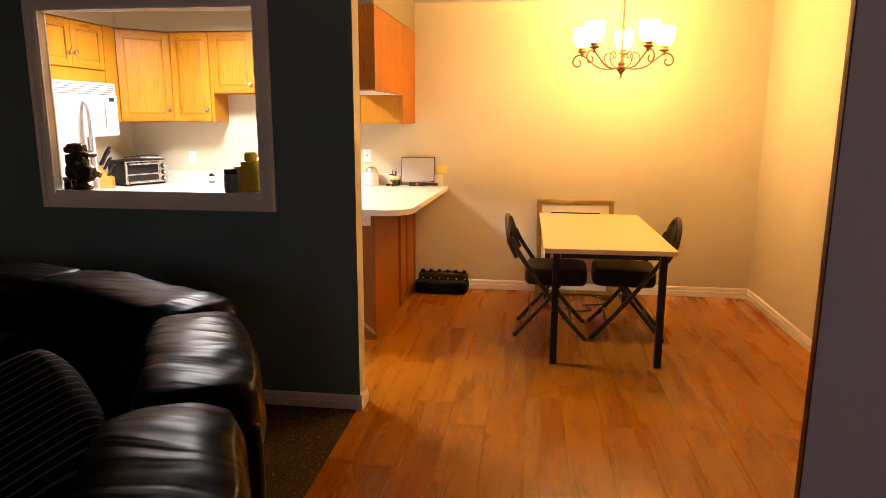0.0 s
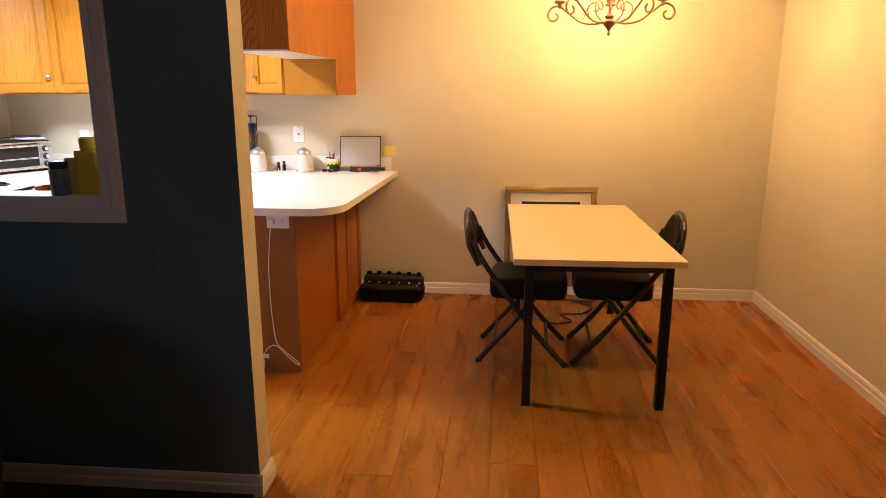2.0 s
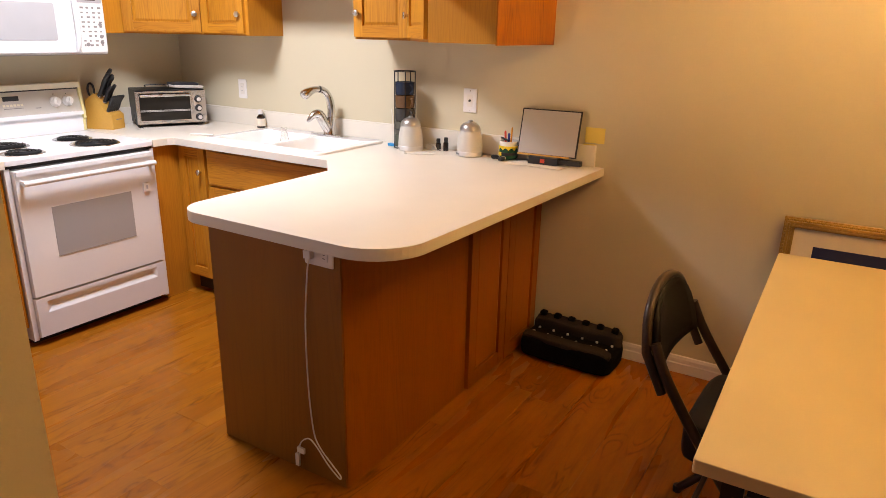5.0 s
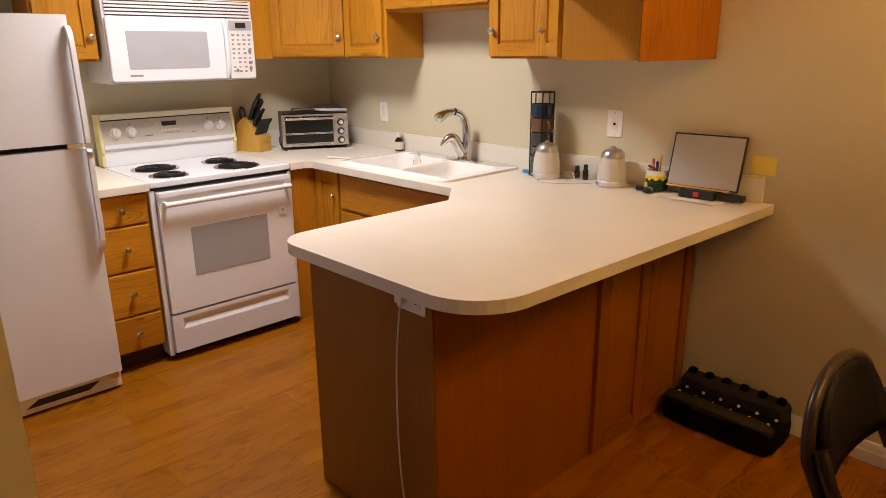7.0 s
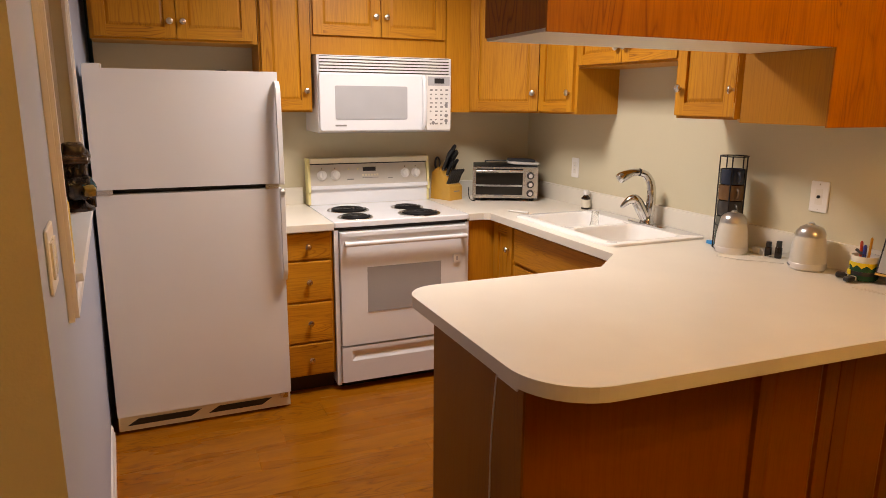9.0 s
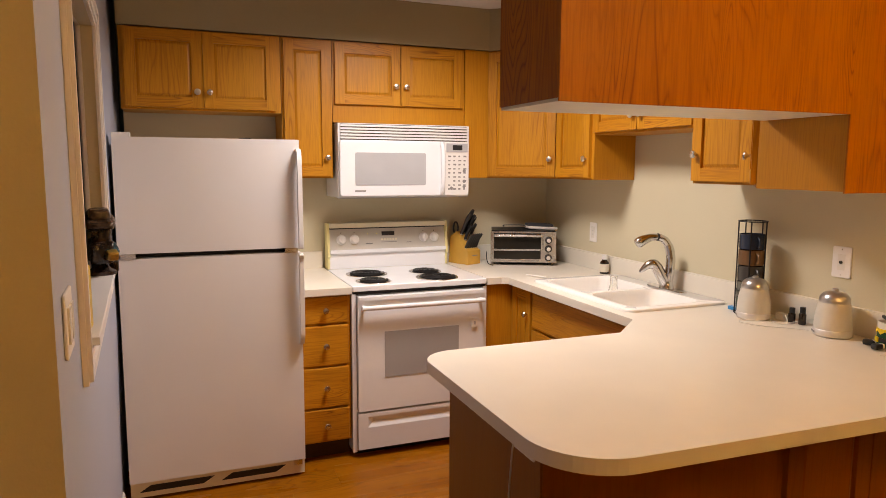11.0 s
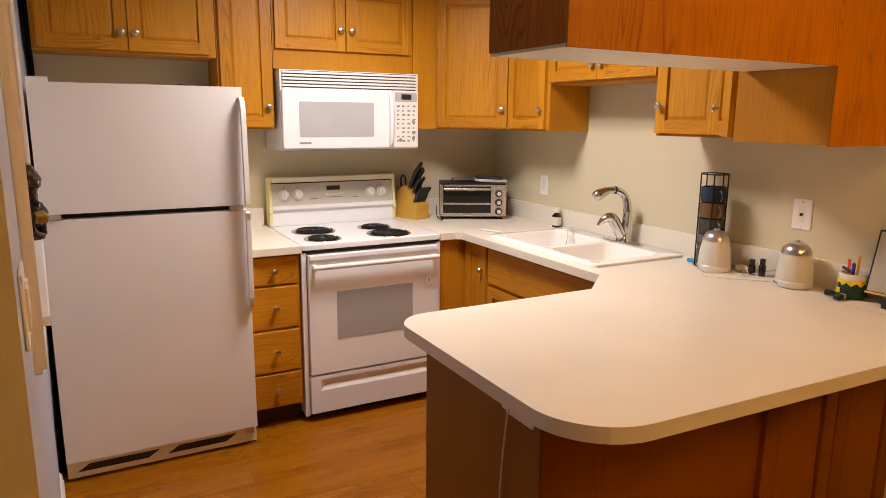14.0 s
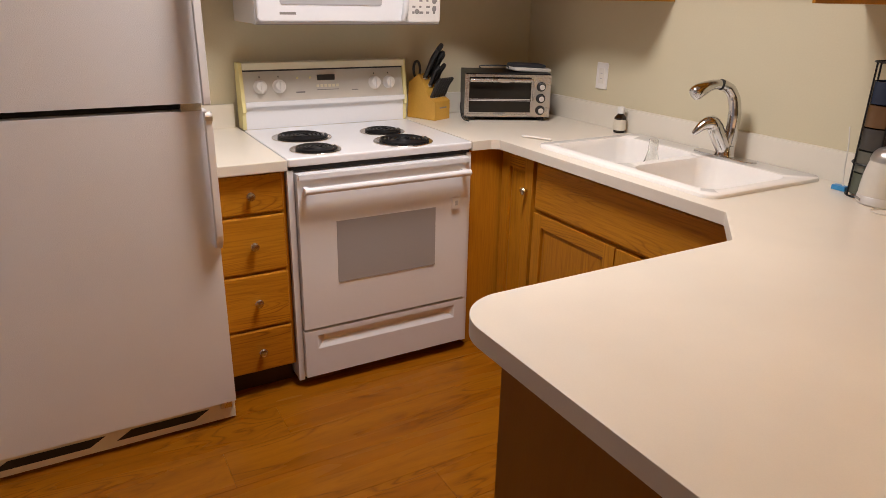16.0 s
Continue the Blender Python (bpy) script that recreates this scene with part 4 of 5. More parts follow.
# ---- folding chairs ----
def puffy(name, sx, sy, sz, mat, parent, at=(0, 0, 0), power=0.35, turn=None, res=14, wrinkle=0.0, freq=14.0):
    """A stuffed cushion: a rounded box with soft faces."""
    bm = bmesh.new()
    bmesh.ops.create_cube(bm, size=2)
    bmesh.ops.subdivide_edges(bm, edges=bm.edges[:], cuts=res, use_grid_fill=True)
    for v in bm.verts:
        c = v.co
        s = Vector(c).normalized()
        p = Vector([math.copysign(abs(q) ** power, q) for q in s])
        p /= max(abs(q) for q in p) ** 0.25
        q = Vector((p.x * sx, p.y * sy, p.z * sz))
        if wrinkle:
            k = noise.noise(Vector((q.x * freq * 0.35, q.y * freq, q.z * freq * 0.35)) + Vector(at) * 3)
            k += 0.5 * noise.noise(q * freq * 1.7 + Vector(at))
            q += s * wrinkle * k
        v.co = q
    if turn:
        bmesh.ops.transform(bm, matrix=turn, verts=bm.verts)
    bmesh.ops.translate(bm, vec=at, verts=bm.verts)
    return finish(bm, name, mat, parent, 0, smooth=True)


def folding_chair(at, rz):
    """A steel folding chair facing +x, with padded seat and oval back; the base point lies between the feet."""
    top = thing("folding_chair", at, rz, "brown steel folding chair with padded black seat", "chair", "chairs round the table")
    hw = 0.205
    for s in (-1, 1):
        tube("front_leg", spline([(-0.275, s * 0.192, 0.70), (-0.225, s * (hw - 0.005), 0.60), (-0.10, s * hw, 0.42), (0.10, s * hw, 0.16), (0.235, s * hw, 0.012)], 5), 0.0155, CHAIR_BROWN, top, 8)
        tube("rear_leg", [(0.075, s * (hw - 0.015), 0.40), (-0.05, s * (hw - 0.015), 0.235), (-0.235, s * (hw - 0.015), 0.012)], 0.0145, CHAIR_BROWN, top, 8)
        lathe("foot", [(0.015, 0), (0.016, 0.012), (0.014, 0.024)], BLACK_PLASTIC, top, 12, (0.237, s * hw, 0))
        lathe("foot", [(0.015, 0), (0.016, 0.012), (0.014, 0.024)], BLACK_PLASTIC, top, 12, (-0.237, s * (hw - 0.015), 0))
    tube("crossbar", [(0.14, -hw, 0.11), (0.14, hw, 0.11)], 0.009, CHAIR_BROWN, top, 8)
    tube("crossbar", [(-0.15, -hw + 0.015, 0.115), (-0.15, hw - 0.015, 0.115)], 0.009, CHAIR_BROWN, top, 8)
    puffy("seat", 0.215, 0.205, 0.062, CHAIR_VINYL, top, (0.03, 0, 0.430), 0.36)
    # back: a hoop with a padded upper part
    hoop = []
    for k in range(25):
        a = math.pi * k / 24
        hoop.append((-0.295 - 0.028 * math.sin(a), 0.195 * math.cos(a), 0.668 + 0.158 * math.sin(a) ** 0.8))
    hoop = [(-0.24, 0.197, 0.56)] + hoop + [(-0.24, -0.197, 0.56)]
    tube("back_hoop", hoop, 0.014, CHAIR_BROWN, top, 8)
    bm = bmesh.new()
    rows = []
    for i in range(9):
        z = 0.622 + 0.190 * i / 8
        half = 0.182 * min(1.0, math.sqrt(max(0.02, 1 - ((z - 0.668) / 0.156) ** 2)) if z > 0.668 else 1.0)
        lean = -0.270 - (z - 0.615) * 0.26
        rows.append([(lean + 0.012 - 0.020 * (1 - (j / 5 - 1) ** 2), half * (j / 5 - 1), z) for j in range(11)])
    for off in (-0.011, 0.013):
        grid = [[bm.verts.new((x + off, y, z)) for x, y, z in r] for r in rows]
        for r, s in zip(grid, grid[1:]):
            for j in range(10):
                bm.faces.new((r[j], r[j + 1], s[j + 1], s[j]))
    bm.verts.ensure_lookup_table()
    n = len(bm.verts) // 2
    rim = [0 * 11 + j for j in range(11)] + [i * 11 + 10 for i in range(1, 9)] + [8 * 11 + j for j in range(9, -1, -1)] + [i * 11 for i in range(7, 0, -1)]
    for a, b in zip(rim, rim[1:] + rim[:1]):
        bm.faces.new((bm.verts[a], bm.verts[b], bm.verts[n + b], bm.verts[n + a]))
    finish(bm, "backrest", CHAIR_VINYL, top, 0, smooth=True)
    return top


CHAIR_BROWN = plain("brown_enamelled_steel", (0.045, 0.028, 0.018), 0.30, 0.3, 90, 0.15, 0.02)
CHAIR_VINYL = plain("black_vinyl", (0.006, 0.005, 0.0045), 0.50, 0, 240, 0.2, 0.3, 2.5, 0.2)
chair = folding_chair((1.017, 6.905, 0), -2.5)
copy_thing(chair, pose(1.544, 6.925, 0, 0, 0, 177))


# ---- picture leaning on the wall ----
def picture():
    w, h = 0.645, 0.818
    top = thing("framed_picture", (0.912, NORTH - 0.100, 0.003), 0, "gilt framed landscape print leaning on the wall", "picture")
    lean = pose(0, 0, 0, -5.0)
    fr = 0.042
    bm = bmesh.new()
    for x0, z0, x1, z1 in ((0, 0, w, fr), (0, h - fr, w, h), (0, fr, fr, h - fr), (w - fr, fr, w, h - fr)):
        add_box(bm, x0, -0.014, z0, x1, 0.014, z1)
    for m, d in ((0.004, 0.020), (0.014, 0.026), (0.030, 0.018)):
        e = m + 0.009
        for x0, z0, x1, z1 in ((m, m, w - m, e), (m, h - e, w - m, h - m), (m, e, e, h - e), (w - e, e, w - m, h - e)):
            add_box(bm, x0, -d, z0, x1, -0.0135, z1)
    bmesh.ops.transform(bm, matrix=lean, verts=bm.verts)
    finish(bm, "frame", GILT, top, 0.003)
    beads = bmesh.new()
    for k in range(60):
        for x, z in ((0.009, 0.015 + k * 0.0135), (w - 0.009, 0.015 + k * 0.0135)):
            bmesh.ops.create_icosphere(beads, subdivisions=1, radius=0.0055, matrix=lean @ pose(x, -0.021, z))
    for k in range(48):
        for z in (0.009, h - 0.009):
            bmesh.ops.create_icosphere(beads, subdivisions=1, radius=0.0055, matrix=lean @ pose(0.015 + k * 0.0135, -0.021, z))
    finish(beads, "beading", GILT, top, 0, smooth=True)
    for name, lo, hi, mat in (("mat", (fr - 0.004, -0.006, fr - 0.004), (w - fr + 0.004, 0.010, h - fr + 0.004), PAPER), ("print", (0.118, -0.0085, 0.10), (w - 0.118, -0.0062, h - 0.108), PRINT)):
        bm = bmesh.new()
        add_box(bm, *lo, *hi)
        bmesh.ops.transform(bm, matrix=lean, verts=bm.verts)
        finish(bm, name, mat, top)
    return top


def print_material():
    m, n, l, b = material("landscape_print", 0.25)
    v = coords(n, l, (1, 1, 1))
    sep = n.new("ShaderNodeSeparateXYZ")
    l.new(v, sep.inputs[0])
    f = noise_node(n, l, coords(n, l, (3, 3, 9)), 2.5, 6)
    add = n.new("ShaderNodeMath")
    add.operation = "MULTIPLY_ADD"
    add.inputs[1].default_value, add.inputs[2].default_value = 0.35, -0.12
    l.new(f, add.inputs[0])
    s = n.new("ShaderNodeMath")
    l.new(add.outputs[0], s.inputs[0])
    l.new(sep.outputs["Z"], s.inputs[1])
    l.new(ramp(n, l, s.outputs[0], [(0.10, (0.20, 0.10, 0.06)), (0.30, (0.35, 0.18, 0.10)), (0.45, (0.30, 0.16, 0.12)), (0.62, (0.08, 0.06, 0.09)), (0.72, (0.030, 0.035, 0.10))]), b.inputs["Base Color"])
    return m


PAPER = plain("cream_paper", (0.74, 0.68, 0.56), 0.7, 0, 120, 0.03, 0.05)
PRINT = print_material()
picture()


# ---- chandelier ----
def chandelier(x, y, z):
    top = thing("chandelier", (x, y, z), 0, "bronze scrolled chandelier with glowing frosted glass shades", "chandelier")
    lathe("finial", [(0.002, 0), (0.010, 0.012), (0.005, 0.026), (0.016, 0.045), (0.032, 0.062), (0.034, 0.078), (0.020, 0.09), (0.026, 0.105), (0.012, 0.12)], BRONZE, top, 20)
    lathe("stem", [(0.008, 0.10), (0.007, 0.30), (0.016, 0.33), (0.007, 0.36), (0.006, 0.56), (0.018, 0.585), (0.05, TOP - z - 0.02), (0.055, TOP - z - 0.001)], BRONZE, top, 16)
    n = 5
    for k in range(n):
        a = 2 * math.pi * k / n + 0.157
        c, s = math.cos(a), math.sin(a)

        def at(r, h):
            return (1.07 * r * c, 1.07 * r * s, h)
        arm = [at(0.025, 0.075), at(0.09, 0.068), at(0.16, 0.085), at(0.225, 0.135), at(0.275, 0.172), at(0.318, 0.165), at(0.338, 0.130), at(0.322, 0.098), at(0.292, 0.098), at(0.280, 0.120), at(0.294, 0.136)]
        tube("arm", spline(arm, 6), 0.0058, BRONZE, top, 6)
        curl = [at(0.06, 0.075), at(0.105, 0.105), at(0.115, 0.155), at(0.085, 0.180), at(0.058, 0.160), at(0.066, 0.135), at(0.085, 0.140)]
        tube("scroll", spline(curl, 6), 0.0042, BRONZE, top, 6)
        lathe("cup", [(0.006, 0.160), (0.012, 0.170), (0.010, 0.182), (0.030, 0.190), (0.034, 0.198), (0.024, 0.203), (0.024, 0.216), (0.030, 0.222)], BRONZE, top, 16, at(0.272, 0.0))
        lathe("shade_bowl", [(0.026, 0.2225), (0.042, 0.234), (0.058, 0.258), (0.0655, 0.2845), (0.0615, 0.286), (0.053, 0.264), (0.036, 0.240), (0.020, 0.230)], BOWL_GLASS, top, 20, at(0.274, 0.0))
        lathe("shade", [(0.0655, 0.2865), (0.0665, 0.300), (0.064, 0.328), (0.066, 0.352), (0.062, 0.352), (0.060, 0.328), (0.0625, 0.300), (0.0615, 0.2865)], SHADE_GLASS, top, 20, at(0.274, 0.0))
    tube("wire", spline([(-0.14, 0.02, 0.09), (-0.10, 0.0, 0.20), (-0.03, 0, 0.42), (0, 0, 0.55)], 6), 0.002, BRONZE, top, 5)
    return top


def shade_material(name, strength):
    m, n, l, b = material(name, 0.4)
    b.inputs["Base Color"].default_value = (0.9, 0.82, 0.66, 1)
    b.inputs["Emission Color"].default_value = (1.0, 0.58, 0.235, 1)
    b.inputs["Emission Strength"].default_value = strength
    return m


SHADE_GLASS = shade_material("lit_frosted_glass", SHADE_GLOW)
BOWL_GLASS = shade_material("dimmer_lit_frosted_glass", BOWL_GLOW)
chandelier(1.449, 7.10, 1.770)


# ---- sofa ----
def leather_material():
    """Near-black leather whose creases run across the rolls."""
    m, n, l, b = material("black_leather", 0.34, 0, 0.075)
    v = coords(n, l, (1, 1, 1))
    tc = n.new("ShaderNodeTexCoord")
    mp = n.new("ShaderNodeMapping")
    mp.inputs["Rotation"].default_value = (0, 0, radians(-25))
    mp.inputs["Scale"].default_value = (1.6, 13.0, 2.5)
    l.new(tc.outputs["Object"], mp.inputs["Vector"])
    f1 = noise_node(n, l, v, 220, 3)
    f2 = noise_node(n, l, mp.outputs["Vector"], 1.0, 2, 0.45, 0.5)
    f3 = noise_node(n, l, v, 2.2, 3)
    l.new(mix(n, l, "MULTIPLY", 0.5, ramp(n, l, f3, [(0.3, (0.005, 0.0026, 0.0014)), (0.7, (0.012, 0.006, 0.0030))]), ramp(n, l, f1, [(0.3, (0.5, 0.5, 0.5)), (0.7, (1, 1, 1))])), b.inputs["Base Color"])
    vary_rough(n, l, b, f3, 0.28, 0.38)
    bump(n, l, b, f2, 0.30, 0.035)
    return m


LEATHER = leather_material()


def striped_cloth():
    m, n, l, b = material("striped_cloth", 0.85, 0, 0.2)
    v = coords(n, l, (1, 1, 1))
    w = n.new("ShaderNodeTexWave")
    w.wave_type, w.bands_direction = "BANDS", "Z"
    w.inputs["Scale"].default_value, w.inputs["Distortion"].default_value = 12.0, 0.0
    l.new(v, w.inputs["Vector"])
    l.new(ramp(n, l, w.outputs["Fac"], [(0.90, (0.006, 0.004, 0.004)), (0.97, (0.16, 0.115, 0.095))]), b.inputs["Base Color"])
    bump(n, l, b, noise_node(n, l, v, 300, 2), 0.4, 0.003)
    return m


def sofa():
    """A curved overstuffed sofa seen over its back: four back sections with thick top rolls, seats to the west."""
    top = thing("sofa", (0, 0, 0), 0, "overstuffed dark brown leather curved sofa on the carpet", "sofa")
    sections = ((0.225, 3.17, 24.0, 0.34, 0.925, 0.62), (-0.045, 3.84, 29.0, 0.37, 0.915, 0.60), (-0.66, 4.50, 64.8, 0.49, 0.880, 0.52), (-1.46, 4.70, 86.0, 0.42, 0.880, 0.50))
    for x, y, rz, half, high, power in sections:
        turn = pose(0, 0, 0, 0, 0, rz)
        puffy("back_roll", 0.155, half * 1.04, 0.135, LEATHER, top, (x, y, high - 0.135), power, turn, 24, 0.012, 8.0)
        puffy("back_cushion", 0.150, half * 0.98, 0.16, LEATHER, top, (x - 0.05, y - 0.02, high - 0.36), 0.50, turn, 18, 0.014, 9.0)
        puffy("back_shell", 0.115, half * 0.99, (high - 0.10) / 2 - 0.02, LEATHER, top, (x + 0.02, y, (high - 0.10) / 2 + 0.02), 0.22, turn, 10, 0.004)
        out = turn @ Vector((-0.46, 0, 0))
        puffy("seat_cushion", 0.36, half * 0.96, 0.11, LEATHER, top, (x + out.x, y + out.y, 0.36), 0.36, turn, 14, 0.010)
        box("base", (-0.78, -half * 0.96, 0.05), (-0.06, half * 0.96, 0.27), LEATHER, top, 0.02).matrix_basis = pose(x, y, 0, 0, 0, rz)
        for dx in (-0.70, -0.14):
            box("foot", (dx - 0.03, -0.03, 0.008), (dx + 0.03, 0.03, 0.052), BLACK_PLASTIC, top, 0).matrix_basis = pose(x, y, 0, 0, 0, rz)
    return top


sofa()
cush = puffy("throw_pillow", 0.29, 0.10, 0.23, striped_cloth(), None, (0, 0, 0), 0.6, None, 18, 0.008, 6)
cush.matrix_world = pose(-0.68, 3.80, 0.55, -50, -26, 40)
tagged(cush, "dark striped throw pillow lying on the sofa", "pillow")


# ---- things on the counter ----
GREEN_FELT = plain("green_felt", (0.01, 0.07, 0.03), 0.9, 0, 300, 0.2, 0.4)
YELLOW_FELT = plain("yellow_felt", (0.75, 0.55, 0.03), 0.8, 0, 300, 0.1, 0.3)
WHITE_CERAMIC = plain("white_ceramic", (0.78, 0.75, 0.68), 0.25, 0, 60, 0.02, 0.0)
FROSTED = plain("frosted_cream_glass", (0.62, 0.59, 0.52), 0.30, 0, 40, 0.04, 0.0)
STEEL = plain("brushed_steel", (0.74, 0.72, 0.69), 0.42, 0.55, 120, 0.05, 0.0)
PINE = plain("pale_wood", (0.62, 0.345, 0.065), 0.45, 0, 120, 0.08, 0.1)
BROWN_GLASS = plain("brown_bottle_glass", (0.02, 0.010, 0.005), 0.12, 0, 40, 0.1, 0.0)
OVEN_GLASS = plain("dark_oven_glass", (0.022, 0.019, 0.015), 0.08, 0, 40, 0.1, 0.0, 2.5, 0.2)
GREY_SCREEN = plain("grey_dry_erase_sheet", (0.42, 0.41, 0.40), 0.35, 0, 60, 0.02, 0.0)
NOTE_YELLOW = plain("yellow_note_paper", (0.80, 0.66, 0.16), 0.7, 0, 60, 0.03, 0.0)
RED_PLASTIC = plain("red_plastic", (0.55, 0.05, 0.02), 0.35, 0, 60, 0.05, 0.0)
BLUE_PLASTIC = plain("blue_plastic", (0.02, 0.03, 0.22), 0.35, 0, 60, 0.05, 0.0)
PENCIL = plain("orange_pencil_paint", (0.65, 0.28, 0.02), 0.4, 0, 60, 0.05, 0.0)
CABLE_WHITE = plain("white_cable", (0.72, 0.69, 0.62), 0.5, 0, 60, 0.03, 0.0)
PLUSH_BLACK = plain("black_plush", (0.006, 0.006, 0.007), 0.95, 0, 160, 0.4, 1.0, 2.5, 0.1)
PLUSH_GREY = plain("dark_grey_plush", (0.040, 0.033, 0.030), 0.95, 0, 160, 0.3, 1.0, 2.5, 0.1)


def clear_glass():
    m, n, l, b = material("clear_glass", 0.03)
    b.inputs["Transmission Weight"].default_value, b.inputs["IOR"].default_value = 1.0, 1.48
    b.inputs["Base Color"].default_value = (0.95, 0.95, 0.93, 1)
    return m


CLEAR = clear_glass()


TOASTER_STEEL = plain("polished_toaster_steel", (0.55, 0.53, 0.50), 0.26, 0.9, 120, 0.05, 0.0)


def toaster_oven():
    top = thing("toaster_oven", (-2.552, 7.476, COUNTER_Z + 0.001), 64.5, "stainless steel toaster oven with black top and three dials", "toaster oven")
    w, d, h = 0.402, 0.26, 0.210
    box("body", (0.004, 0.008, 0.014), (w - 0.004, d, h + 0.006), BLACK_METAL, top, 0.010)
    for x in (0.02, w - 0.05):
        for y in (0.02, d - 0.06):
            box("foot", (x, y, 0.0), (x + 0.03, y + 0.03, 0.0142), BLACK_PLASTIC, top, 0.002)
    bm = bmesh.new()
    for lo, hi in (((0, 0, 0.018), (0.012, 0.012, h)), ((0.318, 0, 0.018), (w, 0.012, h)), ((0.012, 0, 0.018), (0.318, 0.012, 0.030)), ((0.012, 0, h - 0.011), (0.318, 0.012, h))):
        add_box(bm, *lo, *hi)
    finish(bm, "front_frame", TOASTER_STEEL, top, 0.002)
    box("door_glass", (0.0122, 0.004, 0.0302), (0.3178, 0.009, h - 0.0112), OVEN_GLASS, top, 0)
    boxes("door_rim", [((0.0125, 0.0022, 0.0305), (0.020, 0.0040, h - 0.0115)), ((0.310, 0.0022, 0.0305), (0.3175, 0.0040, h - 0.0115)), ((0.0202, 0.0022, 0.0305), (0.3098, 0.0040, 0.038))], TOASTER_STEEL, top, 0)
    for z in (0.092, 0.098):
        tube("rack_bar", [(0.022, 0.0025, z), (0.308, 0.0025, z)], 0.0016, STEEL, top, 6)
    box("maker_plate", (0.135, -0.0012, 0.0315), (0.190, 0.0021, 0.0375), WRITING_GREY, top, 0)
    tube("handle", [(0.022, -0.024, h - 0.024), (0.308, -0.024, h - 0.024)], 0.0085, TOASTER_STEEL, top, 12)
    for x in (0.034, 0.296):
        tube("handle_post", [(x, -0.024, h - 0.024), (x, 0.006, h - 0.024)], 0.005, TOASTER_STEEL, top, 8)
    for z in (0.050, 0.104, 0.158):
        lathe("dial", [(0.022, 0), (0.022, 0.004), (0.019, 0.006), (0.016, 0.022), (0.012, 0.024)], BLACK_PLASTIC, top, 20, (0.356, -0.0005, z), pose(0, 0, 0, 90))
        lathe("dial_ring", [(0.0125, 0), (0.0125, 0.002), (0.010, 0.003)], STEEL, top, 16, (0.356, -0.0248, z), pose(0, 0, 0, 90))
    return top


toaster_oven()
pad = thing("oven_mitts", (-2.559, 7.684, COUNTER_Z + 0.2175), 64.5, "folded dark and white pot holders on the toaster oven", "pot holder")
puffy("white_cloth", 0.098, 0.070, 0.010, plain("white_cotton", (0.62, 0.60, 0.56), 0.9, 0, 200, 0.1, 0.5), pad, (0.13, 0.03, 0.010), 0.4, pose(0, 0, 0, 0, 3, 12), 10, 0.003)
puffy("dark_cloth", 0.085, 0.065, 0.008, plain("dark_cotton", (0.03, 0.03, 0.035), 0.9, 0, 200, 0.1, 0.5), pad, (0.12, 0.035, 0.026), 0.4, pose(0, 0, 0, 0, 2, 8), 10, 0.003)
tube("wire_rack", spline([(-0.10, 0.03, 0.012), (-0.10, 0.03, 0.022), (0.02, 0.02, 0.024), (0.03, 0.02, 0.010)], 4), 0.003, BLACK_METAL, pad, 6)


def knife_block():
    top = thing("knife_block", (-2.662, 7.370, COUNTER_Z + 0.001), 112, "pale wooden knife block full of black-handled knives", "knife block")
    bm = bmesh.new()
    prof = [(-0.055, 0.0), (-0.055, 0.085), (-0.02, 0.105), (0.045, 0.205), (0.105, 0.165), (0.115, 0.0)]
    ends = [[bm.verts.new((x, y, z)) for y, z in prof] for x in (-0.055, 0.055)]
    for i in range(len(prof)):
        bm.faces.new((ends[0][i - 1], ends[0][i], ends[1][i], ends[1][i - 1]))
    bm.faces.new(ends[0])
    bm.faces.new(ends[1][::-1])
    finish(bm, "block", PINE, top, 0.004)
    way = Vector((0.0, -0.50, 0.86)).normalized()

    def handle(x, y, z, length, r):
        a = Vector((x, y, z))
        pts = [a, a + way * length * 0.3, a + way * length * 0.7 + Vector((0.0, 0.004, 0)), a + way * length + Vector((0, -0.004, 0))]
        tube("knife_handle", spline(pts, 3), [r * 0.8, r, r, r, r, r * 1.05, r * 1.1, r * 1.15, r * 1.1, r * 0.8], BLACK_PLASTIC, top, 8)
        box("knife_bolster", (x - r * 0.7, y - r, z - 0.004), (x + r * 0.7, y + r, z + 0.006), STEEL, top, 0.002)
    for k in range(6):
        handle(-0.044 + k * 0.0176, -0.022, 0.100, 0.104, 0.0084)
    for x, y, z, ln, r in ((-0.030, 0.030, 0.185, 0.150, 0.0115), (-0.008, 0.036, 0.194, 0.168, 0.0115), (0.014, 0.030, 0.185, 0.140, 0.011), (0.036, 0.034, 0.190, 0.120, 0.0105), (0.020, 0.010, 0.155, 0.110, 0.010), (-0.018, 0.008, 0.152, 0.105, 0.010)):
        handle(x, y, z, ln, r)
    tube("shears_grip", [(-0.045 + 0.0, 0.065 + 0.020 * math.cos(t), 0.222 + 0.038 * math.sin(t)) for t in np.linspace(0, 2 * math.pi, 19)[:-1]], 0.006, BLACK_PLASTIC, top, 8, True)
    box("label_bar", (-0.02, -0.0562, 0.052), (0.03, -0.0552, 0.058), WRITING_GREY, top, 0)
    return top


knife_block()
cord = tube("cable", spline([(-2.52, 7.435, COUNTER_Z + 0.09), (-2.50, 7.425, COUNTER_Z + 0.055), (-2.495, 7.435, COUNTER_Z + 0.02), (-2.50, 7.47, COUNTER_Z + 0.006)], 6), 0.003, BLACK_PLASTIC, None, 6)
tagged(cord, "thin black power cable behind the knife block", "cable")


